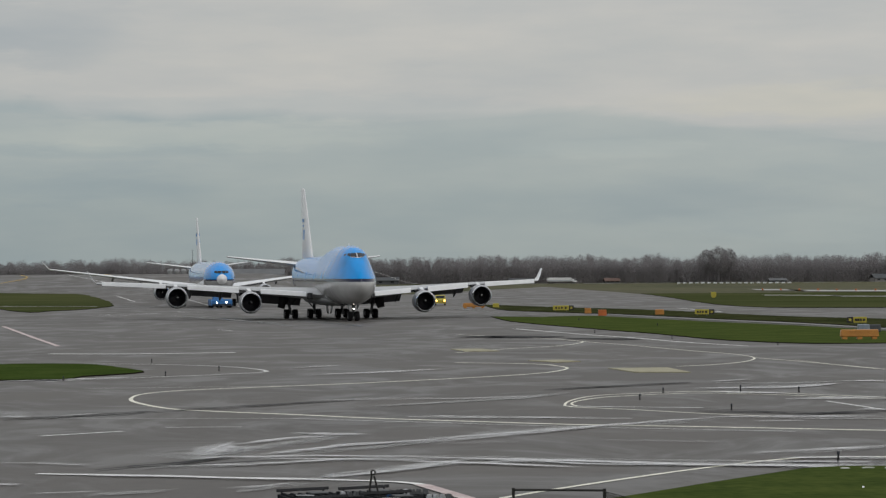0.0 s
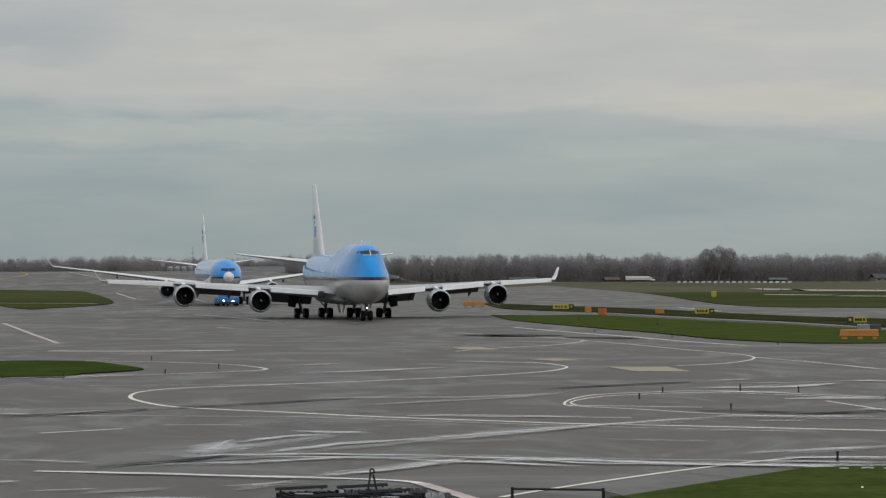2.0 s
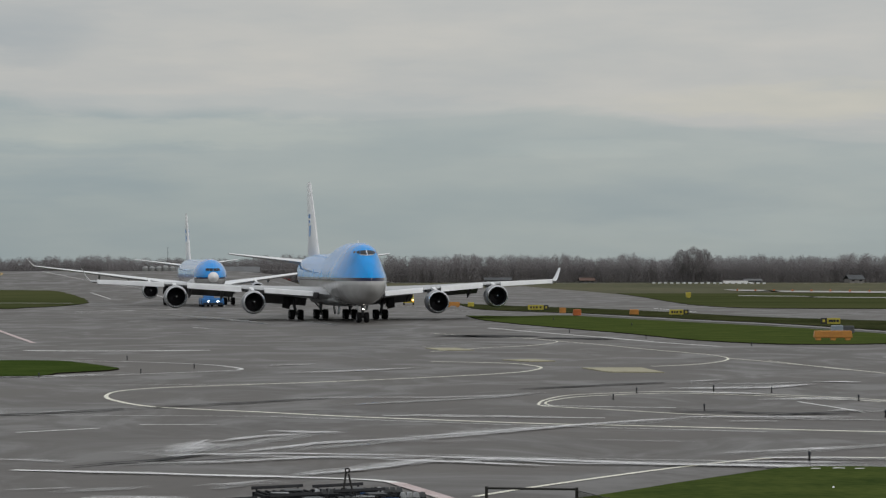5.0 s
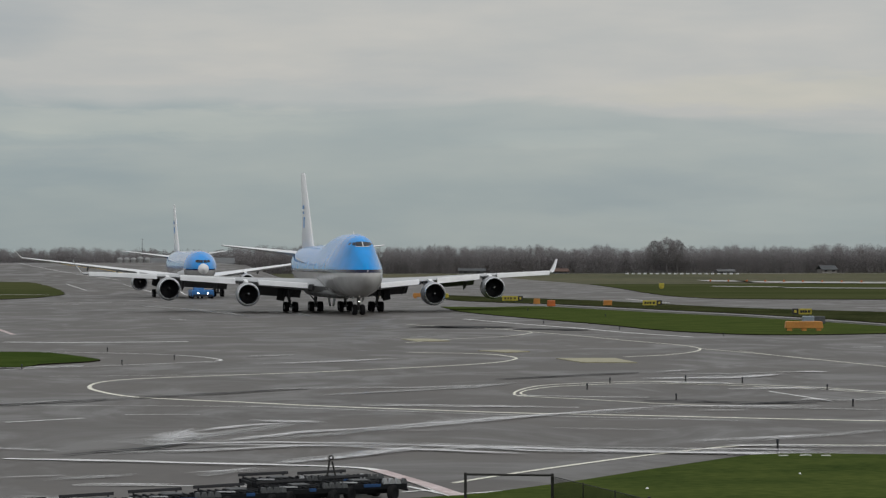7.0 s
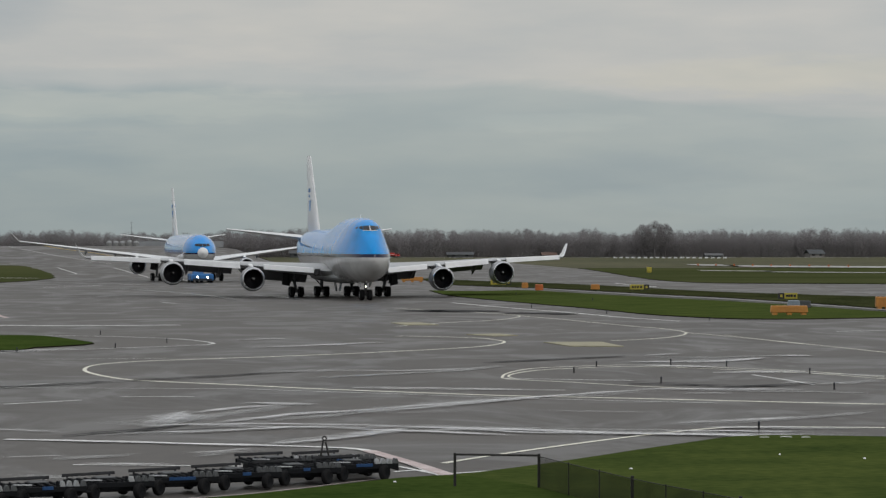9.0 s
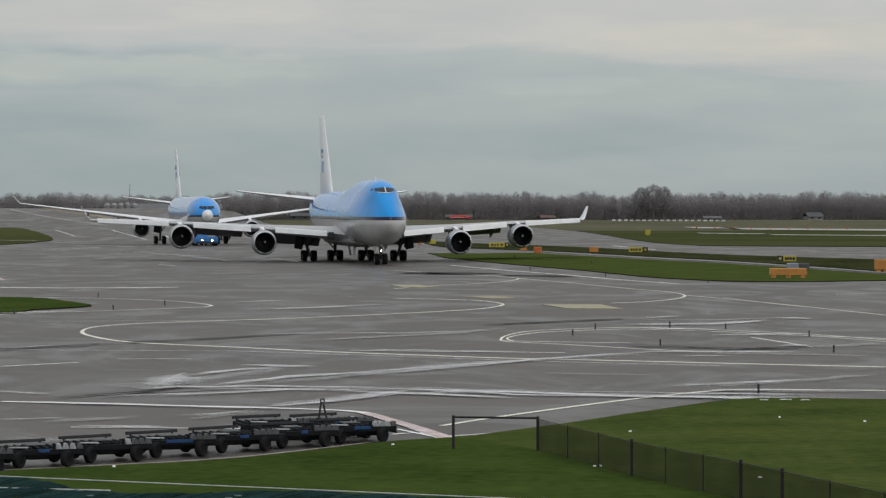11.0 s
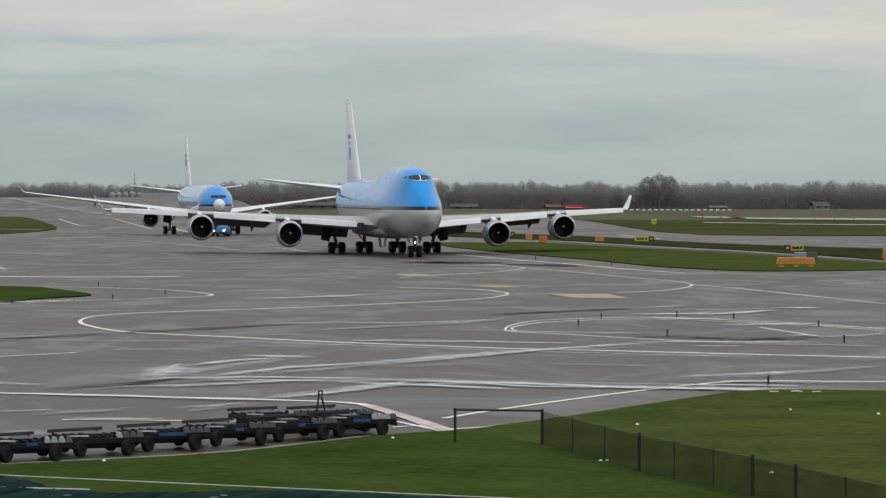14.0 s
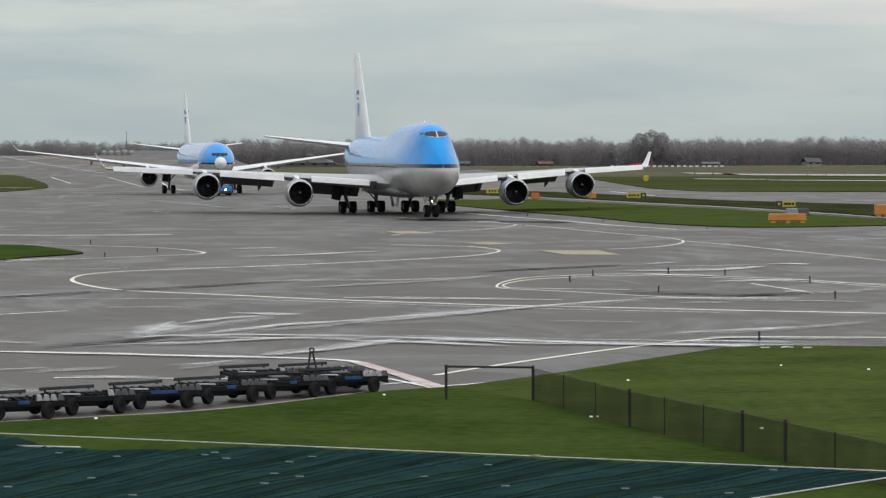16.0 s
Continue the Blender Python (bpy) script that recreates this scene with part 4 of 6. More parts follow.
def engine(parent, across, aft, z, r, length, wing_z, label):
    at = pose(across, aft, z)
    k = r / 1.48
    bm = bmesh.new()
    revolve(bm, [(y * length, q * k) for y, q in ((0.04, 1.33), (0.1, 1.41), (0.25, 1.47), (0.45, 1.48), (0.7, 1.38), (0.98, 1.12), (1.0, 1.08), (0.97, 1.02), (0.7, 1.0))], n=40)
    cowl = part("engine", bm, NACELLE, parent, label, at)
    bm = bmesh.new()
    revolve(bm, [(y, q * k) for y, q in ((0.17, 1.335), (0.06, 1.3), (0.0, 1.25), (0.0, 1.22), (0.05, 1.17), (0.2, 1.13))], n=40)
    part("inlet_lip", bm, LIP, cowl, "bright metal inlet lip")
    bm = bmesh.new()
    revolve(bm, [(y, q * k) for y, q in ((0.2, 1.13), (0.6, 1.12), (1.25, 1.14), (1.3, 0.2))], n=40)
    part("inlet_duct", bm, DARK_METAL, cowl)
    bm = bmesh.new()
    pts = [(-0.03, 1.02, 0.28), (0.05, 1.16, 0.28), (0.14, 1.2, 1.1 * k), (-0.1, 0.98, 1.1 * k)]
    f = [bm.verts.new(p) for p in pts]
    g = [bm.verts.new(Vector(p) + Vector((0.015, 0.02, 0))) for p in pts]
    bm.faces.new(f)
    bm.faces.new(list(reversed(g)))
    quads(bm, f, g)
    blade = finish("fan_blade", bm, DARK_METAL, False)
    for i in range(30):
        share("fan_blade", blade, cowl, pose(0, 0, 0, 0, 12 * i))
    bm = bmesh.new()
    revolve(bm, [(0.62, 0.02), (0.72, 0.12), (0.9, 0.24), (1.1, 0.31)], n=20)
    box(bm, (0.06, 0.7, 0.06), (0.16, 0.05, 0.1), mat_index=1)
    part("spinner", bm, (DARK_METAL, WHITE_GLOSS), cowl, "dark spinner with a white swirl")
    bm = bmesh.new()
    revolve(bm, [(length * 0.8, 0.9 * k), (length * 1.1, 0.72 * k), (length * 1.35, 0.46 * k), (length * 1.32, 0.4 * k), (length * 1.6, 0.08 * k)], n=24)
    part("exhaust", bm, DARK_METAL, cowl)
    bm = bmesh.new()
    top = wing_z - z
    rings = []
    for y, zlo, zhi, w in ((0.28, 1.35 * k, 1.5 * k, 0.1), (0.6, 1.3 * k, top * 0.9, 0.2), (1.0, 1.1 * k, top + 0.1, 0.26), (1.7, 0.8 * k, top + 0.2, 0.2), (2.1, 1.0 * k, top + 0.1, 0.05)):
        rings.append([Vector((sx * w, y * length, zz)) for sx, zz in ((-1, zlo), (1, zlo), (1, max(zhi, zlo + 0.05)), (-1, max(zhi, zlo + 0.05)))])
    loft(bm, rings)
    part("pylon", bm, SLAT_WHITE, cowl, "pale engine pylon")
    return cowl


def wheel_mesh(r, w, name="wheel", hub=HUB):
    bm = bmesh.new()
    revolve(bm, [(-w / 2, r * 0.55), (-w / 2, r * 0.86), (-w * 0.36, r * 0.97), (0, r), (w * 0.36, r * 0.97), (w / 2, r * 0.86), (w / 2, r * 0.55)], n=24, axis="x")
    revolve(bm, [(-w * 0.42, 0.02), (-w * 0.42, r * 0.5), (-w * 0.5, r * 0.56)], n=16, axis="x", mat_index=1)
    revolve(bm, [(w * 0.42, 0.02), (w * 0.42, r * 0.5), (w * 0.5, r * 0.56)], n=16, axis="x", mat_index=1)
    for i in range(5):
        a = 2 * math.pi * i / 5
        for sx in (-1, 1):
            box(bm, (sx * w * 0.44, math.cos(a) * r * 0.32, math.sin(a) * r * 0.32), (w * 0.06, r * 0.16, r * 0.16), mat_index=1)
    return finish(name, bm, (RUBBER, hub))


rolling = []


def gear(parent, name, across, aft, top, r, w, axles, track, lean=0.0, brace=1.0, door=0.0, me=None, label=""):
    """Landing gear: leg, braces, bogie beam and wheels."""
    bm = bmesh.new()
    k = r / 0.62
    tube(bm, (0, 0, r + 0.05), (lean, 0, top), 0.17 * k, 0.22 * k, 14)
    tube(bm, (0, 0, r - 0.02), (lean * 0.2, 0, r + 0.9 * k), 0.11 * k, n=12)
    tube(bm, (lean * 0.4, 0, top * 0.55), (brace * 1.4, 0.3, top + 0.3), 0.08 * k, n=8)
    tube(bm, (lean * 0.4, 0, top * 0.5), (lean, 1.6, top), 0.08 * k, n=8)
    tube(bm, (0, -0.28, r + 0.2), (0, -0.38, r + 0.8 * k), 0.05, n=6)
    if len(axles) > 1:
        tube(bm, (0, axles[0] - 0.15, r), (0, axles[-1] + 0.15, r), 0.15 * k, n=10)
    for y in axles:
        tube(bm, (-track / 2, y, r), (track / 2, y, r), 0.1 * k, n=10)
    g = part(name, bm, STEEL, parent, label, pose(across, aft, 0))
    if door:
        bm = bmesh.new()
        box(bm, (door, 0.2, top - 0.75), (0.08, 2.2, 1.5), ry=8 * (1 if door > 0 else -1))
        box(bm, (door * 1.2, -0.5, top - 0.8), (1.0, 0.08, 1.8), rx=10, ry=-12 * (1 if door > 0 else -1), top=1.25)
        part("gear_door", bm, SHADOW_GREY, g)
    for y in axles:
        for sx in (-1, 1):
            wh = share("wheel", me, g, pose(sx * track / 2, y, r))
            rolling.append((wh, (sx * track / 2, y, r), r, parent))
    return g


def bulb(parent, p, r, mats, label):
    bm = bmesh.new()
    revolve(bm, [(-r, r * 0.3), (-r * 0.6, r * 0.85), (0, r), (r * 0.5, r * 0.8), (r * 0.8, 0.02)], n=14, caps=(True, True))
    revolve(bm, [(-r * 0.4, r * 1.02), (0.0, r * 1.12), (r * 1.5, r * 0.7)], n=14, mat_index=1)
    return part("lamp", bm, (mats, STEEL), parent, label, pose(*p))


def jumbo():
    plane = thing("jumbo_jet", "four-engined wide-body airliner, sky blue roof, grey belly, taxiing on damp tarmac", "airplane")
    st = [(0.0, 0.12, 4.6, 4.9, 0.1), (0.3, 0.7, 3.95, 5.6, 0.3), (1.0, 1.3, 3.35, 6.35, 0.6), (2.0, 1.8, 2.85, 7.15, 0.95), (3.0, 2.12, 2.55, 7.85, 1.2),
          (4.0, 2.36, 2.35, 8.5, 1.45), (5.0, 2.55, 2.22, 9.05, 1.65), (6.5, 2.8, 2.08, 9.5, 1.85), (9.0, 3.08, 1.97, 9.72, 2.05), (12.0, 3.25, 1.95, 9.72, 2.05), (20.0, 3.25, 1.95, 9.72, 2.05),
          (24.0, 3.25, 1.95, 9.45, 2.2), (29.0, 3.25, 1.95, 8.7, 2.7), (32.0, 3.25, 1.95, 8.5, 3.0), (46.0, 3.25, 1.98, 8.5, 3.0), (51.0, 3.2, 2.5, 8.45, 2.8),
          (58.0, 2.5, 4.0, 8.35, 2.0), (64.0, 1.35, 5.6, 8.1, 1.1), (68.0, 0.5, 6.8, 7.8, 0.45), (68.6, 0.2, 7.1, 7.5, 0.15)]
    bm = body(st)
    tree = BVHTree.FromBMesh(bm)
    skin = part("fuselage", bm, BLUE_747, plane)
    for sx in (-1, 1):
        part("windshield_frame", pane(tree, [(sx * x, z) for x, z in ((0.0, 8.13), (0.86, 8.19), (0.86, 8.24), (0.0, 8.19))], off=0.05, n=10), WHITE_GLOSS, skin, "pale window surround")
        for corners in (((0.06, 8.2), (0.8, 8.25), (0.72, 8.72), (0.06, 8.76)), ((0.84, 8.3), (1.14, 8.42), (1.06, 8.66), (0.77, 8.7))):
            part("windshield_pane", pane(tree, [(sx * x, z) for x, z in corners]), GLASS, skin, "dark cockpit window")
        part("windshield_post", pane(tree, [(sx * x, z) for x, z in ((0.0, 8.2), (0.05, 8.2), (0.05, 8.78), (0.0, 8.78))], off=0.06, n=6), WHITE_GLOSS, skin, "white centre post")
        bm = bmesh.new()
        rows = []
        for z in (8.42, 8.66):
            row = []
            for y in (5.2, 5.45, 5.7):
                hit = tree.ray_cast(Vector((sx * 8, y, z)), Vector((-sx, 0, 0)))
                row.append(bm.verts.new(hit[0] + Vector((sx * 0.03, 0, 0))))
            rows.append(row)
        quads(bm, rows[0], rows[1], closed=False)
        part("side_window", bm, GLASS, skin, "dark cockpit side window")
    # belly fairing
    bm = bmesh.new()
    rings = []
    for y, w, lo, hi in ((17.5, 0.8, 2.1, 2.6), (20.0, 2.6, 1.85, 3.6), (24.0, 3.4, 1.75, 3.9), (34.0, 3.45, 1.75, 3.8), (40.0, 2.8, 1.8, 3.2), (44.0, 0.8, 2.0, 2.6)):
        rings.append([Vector((w * math.cos(a), y, (lo + hi) / 2 + (hi - lo) / 2 * math.sin(a))) for a in np.linspace(0, 2 * math.pi, 28, endpoint=False)])
    loft(bm, rings)
    part("belly_fairing", bm, WING_GREY, plane)
    for sx in (-1, 1):
        ws = [(sx * 1.5, 18.4, 16.2, 3.15, 0.13), (sx * 3.2, 19.9, 14.6, 3.35, 0.125), (sx * 11.7, 27.6, 9.6, 3.95, 0.1), (sx * 20.9, 35.8, 6.6, 4.5, 0.09), (sx * 31.2, 44.6, 4.0, 4.85, 0.085)]
        wing = part("wing", plane_surface(spread(ws)), WING_GREY, plane, "grey swept wing")
        arr = np.array([(abs(a[0]), a[1], a[3]) for a in ws])

        def edge(lat):
            return np.interp(lat, arr[:, 0], arr[:, 1]), np.interp(lat, arr[:, 0], arr[:, 2])
        for a, b, ha, hb in ((4.6, 10.2, 0.62, 0.62), (12.9, 19.4, 0.72, 0.64), (22.2, 30.6, 0.62, 0.52)):
            bm = bmesh.new()
            rings = []
            for lat, hh in zip(np.linspace(a, b, 8), np.linspace(ha, hb, 8)):
                le, z = edge(lat)
                prof = ((0.35, 0.24), (0.0, 0.28), (-0.22, 0.22), (-0.36, 0.05), (-0.5, -0.35), (-0.62, -hh + 0.28), (-0.55, -hh + 0.24), (-0.36, -0.3), (-0.2, -0.02), (0.1, 0.1))
                rings.append([Vector((sx * lat, le + p, z + q)) for p, q in prof])
            loft(bm, rings)
            part("leading_edge_flap", bm, SLAT_WHITE, wing, "drooped pale leading edge flap")
        # dark boxes stand for shaded gaps where drooped flaps end; hinge brackets cross them
        for lat, wide, tall in ((4.15, 0.7, 0.7), (11.55, 2.2, 0.2), (20.8, 2.3, 0.18)):
            le, z = edge(lat)
            bm = bmesh.new()
            box(bm, (sx * lat, le - 0.02, z - 0.2), (wide, 0.3, tall), rx=-20, rz=sx * 40)
            for k in (-0.35, 0.0, 0.35):
                box(bm, (sx * (lat + k * wide), le - 0.22 + k * wide, z - 0.26), (0.09, 0.4, tall * 1.1), rx=-20)
            part("bracket_and_gap_shade", bm, SHADOW_GREY, wing, "flap hinge brackets with dark boxes for the shaded gaps")
        for a, b, ch, drop in ((3.7, 10.6, 3.4, 1.5), (13.0, 20.2, 2.4, 1.05)):
            bm = bmesh.new()
            rings = []
            for lat in np.linspace(a, b, 4):
                le, z = edge(lat)
                cw = np.interp(lat, arr[:, 0], [q[2] for q in ws])
                te = le + cw
                rings.append([Vector((sx * lat, te - 0.7 + p * ch, z - 0.15 - q * drop)) for p, q in ((0, -0.05), (0.5, 0.3), (1.0, 1.0), (0.95, 1.03), (0.45, 0.42), (0, 0.12))])
            loft(bm, rings)
            part("trailing_edge_flap", bm, FLAP_SHADE_GREY, wing, "lowered grey flap")
        for lat, ln in ((6.6, 5.2), (9.6, 4.6), (14.6, 4.0), (18.6, 3.6)):
            le, z = edge(lat)
            cw = np.interp(lat, arr[:, 0], [q[2] for q in ws])
            bm = bmesh.new()
            rings = []
            for s, rr, dz in ((0, 0.05, -0.1), (0.15, 0.3, -0.35), (0.45, 0.42, -0.65), (0.75, 0.34, -1.2), (1.0, 0.04, -1.75)):
                rings.append([Vector((sx * lat + rr * 0.6 * math.cos(t), le + cw * 0.62 + s * ln, z + dz + rr * math.sin(t))) for t in np.linspace(0, 2 * math.pi, 12, endpoint=False)])
            loft(bm, rings)
            part("flap_fairing", bm, FLAP_SHADE_GREY, wing, "pointed flap track fairing")
        bm = bmesh.new()
        rings = []
        for lat, le, ch, z, th in ((31.1, 44.6, 3.9, 4.85, 0.3), (31.45, 45.0, 3.4, 4.98, 0.2), (31.85, 45.9, 2.6, 5.5, 0.16), (32.45, 47.4, 1.4, 6.62, 0.1)):
            rings.append([Vector((sx * (lat + k * th * 0.8), le + f * ch, z - k * th * 0.4)) for f, k in FOIL])
        loft(bm, rings)
        part("winglet", bm, WHITE_GLOSS, wing, "white upturned winglet")
        for lat, aft, z, wz in ((11.75, 22.8, 2.32, 4.05), (20.95, 31.6, 2.95, 4.6)):
            engine(plane, sx * lat, aft, z, 1.5, 4.4, wz, "grey turbofan engine in its nacelle")
        part("tailplane", plane_surface(spread([(sx * 0.8, 56.5, 9.2, 7.3, 0.1), (sx * 11.3, 64.2, 2.7, 8.6, 0.08)])), WHITE_GLOSS, plane, "pale swept tailplane")
    bm = plane_surface([(7.9, 52.0, 14.5, 0, 0.03), (8.9, 54.6, 12.3, 0, 0.09), (13.0, 58.2, 8.8, 0, 0.09), (18.4, 63.2, 4.6, 0, 0.08), (18.65, 63.9, 3.6, 0, 0.05)], upright=True)
    fin = part("tail_fin", bm, WHITE_GLOSS, plane, "white tail fin with blue marks")
    for sx in (-1, 1):
        for z0, z1, y0, y1 in ((11.0, 12.5, 60.2, 61.6), (12.9, 13.25, 61.4, 62.0), (13.6, 14.1, 61.2, 62.6)):
            bm = bmesh.new()
            box(bm, (sx * 0.37, (y0 + y1) / 2, (z0 + z1) / 2), (0.1, y1 - y0, z1 - z0))
            part("tail_mark", bm, LOGO_BLUE, fin, "plain blue mark on the fin")
    main = wheel_mesh(0.64, 0.58)
    for sx in (-1, 1):
        gear(plane, "wing_gear", sx * 5.5, 31.9, 3.1, 0.64, 0.54, (-0.73, 0.73), 1.16, lean=sx * 0.5, brace=-sx * 1.0, door=sx * 1.0, me=main, label="four-wheel wing landing gear")
        gear(plane, "body_gear", sx * 1.92, 34.9, 2.3, 0.64, 0.54, (-0.73, 0.73), 1.16, brace=sx * 0.8, me=main, label="four-wheel body landing gear")
    nose = gear(plane, "nose_gear", 0, 7.75, 2.4, 0.64, 0.54, (0.0,), 0.92, brace=0.2, me=main, label="twin-wheel nose landing gear")
    for sx in (-1, 1):
        bm = bmesh.new()
        box(bm, (sx * 0.62, 0.4, 1.95), (0.05, 2.0, 0.85), ry=sx * 12)
        part("gear_door", bm, WHITE_GLOSS, nose, "pale nose gear door")
    for sx in (-1, 1):
        bm = bmesh.new()
        box(bm, (sx * 0.3, 33.5, 1.25), (0.06, 1.9, 1.25), ry=sx * 10)
        part("belly_door", bm, SLAT_WHITE, plane, "pale open gear door under the belly")
    bulb(nose, (0, -0.35, 1.62), 0.07, LAMP, "lit taxi lamp")
    bulb(nose, (0.12, -0.7, 2.55), 0.08, LAMP, "lit upper taxi lamp")
    bm = bmesh.new()
    tube(bm, (0, 12, 9.7), (0, 12.25, 10.1), 0.06, 0.03, 8)
    part("antenna", bm, WHITE_GLOSS, plane)
    return plane


def twin():
    plane = thing("twin_jet", "twin-engined wide-body airliner, sky blue roof, white radome, under tow", "airplane")
    st = [(0.0, 0.1, 4.95, 5.15, 0.05), (0.3, 0.72, 4.3, 5.75, 0.3), (1.0, 1.3, 3.72, 6.3, 0.6), (2.0, 1.85, 3.2, 6.95, 1.0), (3.0, 2.22, 2.9, 7.5, 1.4), (4.5, 2.58, 2.65, 7.98, 2.0),
          (6.5, 2.8, 2.52, 8.12, 2.6), (8.0, 2.82, 2.5, 8.14, 2.7), (40.0, 2.82, 2.5, 8.14, 2.7), (46.0, 2.45, 3.3, 8.1, 2.3), (52.0, 1.6, 4.9, 7.95, 1.4), (57.0, 0.65, 6.4, 7.6, 0.5), (58.5, 0.2, 6.9, 7.3, 0.1)]
    bm = body(st)
    tree = BVHTree.FromBMesh(bm)
    skin = part("fuselage", bm, BLUE_A330, plane)
    st2 = [(y - 0.02, w * 1.015, b - 0.02, t + 0.02, u) for y, w, b, t, u in st[:4]]
    part("radome", body(st2, (-0.02, 0.48)), WHITE_GLOSS, skin, "unpainted white radome")
    for sx in (-1, 1):
        for corners in (((0.05, 6.02), (0.62, 6.04), (0.6, 6.5), (0.05, 6.5)), ((0.68, 6.05), (1.25, 6.15), (1.12, 6.5), (0.64, 6.5))):
            part("windshield_pane", pane(tree, [(sx * x, z) for x, z in corners]), GLASS, skin, "dark cockpit window")
        ws = [(sx * 1.0, 15.5, 12.5, 3.4, 0.13), (sx * 2.8, 16.8, 11.0, 3.5, 0.125), (sx * 9.4, 21.6, 7.6, 4.45, 0.11), (sx * 20.0, 29.0, 4.8, 5.8, 0.1), (sx * 28.8, 35.3, 2.6, 6.9, 0.1)]
        wing = part("wing", plane_surface(spread(ws)), SLAT_WHITE, plane, "pale swept wing")
        bm = bmesh.new()
        rings = [[Vector((sx * (lat + k * th), le + f * ch, z - k * th * 0.5)) for f, k in FOIL]
                 for lat, le, ch, z, th in ((28.8, 35.3, 2.6, 6.9, 0.22), (29.2, 35.8, 2.3, 7.2, 0.16), (30.15, 37.4, 1.2, 8.35, 0.08))]
        loft(bm, rings)
        part("winglet", bm, WHITE_GLOSS, wing, "white canted winglet")
        engine(plane, sx * 9.35, 17.6, 2.68, 1.45, 4.4, 4.4, "pale turbofan engine in its nacelle")
        part("tailplane", plane_surface(spread([(sx * 0.6, 49.5, 6.8, 6.9, 0.1), (sx * 9.7, 55.4, 2.2, 8.15, 0.08)])), WHITE_GLOSS, plane, "pale swept tailplane")
        for lat, ln in ((6.5, 4.2), (12.5, 3.6), (17.5, 3.2)):
            bm = bmesh.new()
            le, z, cw = (np.interp(lat, [abs(q[0]) for q in ws], [q[k] for q in ws]) for k in (1, 3, 2))
            rings = [[Vector((sx * lat + rr * 0.6 * math.cos(t), le + cw * 0.6 + s * ln, z + dz + rr * math.sin(t))) for t in np.linspace(0, 2 * math.pi, 10, endpoint=False)]
                     for s, rr, dz in ((0, 0.05, -0.1), (0.2, 0.3, -0.35), (0.6, 0.34, -0.6), (1.0, 0.04, -0.6))]
            loft(bm, rings)
            part("flap_fairing", bm, WING_GREY, wing)
    bm = plane_surface([(7.6, 46.5, 11.0, 0, 0.05), (8.6, 48.2, 9.0, 0, 0.09), (16.5, 55.2, 3.6, 0, 0.08), (16.8, 55.9, 2.6, 0, 0.05)], upright=True)
    fin = part("tail_fin", bm, WHITE_GLOSS, plane, "white tail fin with blue marks")
    for sx in (-1, 1):
        for z0, z1, y0, y1 in ((11.4, 12.6, 53.0, 53.8), (13.1, 13.7, 53.8, 54.8)):
            bm = bmesh.new()
            box(bm, (sx * 0.29, (y0 + y1) / 2, (z0 + z1) / 2), (0.1, y1 - y0, z1 - z0))
            part("tail_mark", bm, LOGO_BLUE, fin, "plain blue mark on the fin")
    bm = bmesh.new()
    rings = [[Vector((w * math.cos(a), y, (lo + hi) / 2 + (hi - lo) / 2 * math.sin(a))) for a in np.linspace(0, 2 * math.pi, 24, endpoint=False)]
             for y, w, lo, hi in ((13.5, 0.8, 2.6, 3.1), (16.0, 2.4, 2.25, 3.8), (20.0, 2.95, 2.15, 4.1), (30.0, 2.95, 2.15, 4.1), (36.0, 1.0, 2.5, 3.2))]
    loft(bm, rings)
    part("belly_fairing", bm, WHITE_GLOSS, plane)
    main = wheel_mesh(0.69, 0.52)
    for sx in (-1, 1):
        gear(plane, "main_gear", sx * 5.34, 28.7, 3.6, 0.69, 0.52, (-0.95, 0.95), 1.4, lean=-sx * 0.2, brace=-sx * 1.2, door=sx * 0.4, me=main, label="four-wheel main landing gear")
    small = wheel_mesh(0.5, 0.38)
    gear(plane, "nose_gear", 0, 6.6, 2.9, 0.5, 0.38, (0.0,), 0.7, me=small, label="twin-wheel nose landing gear")
    return plane


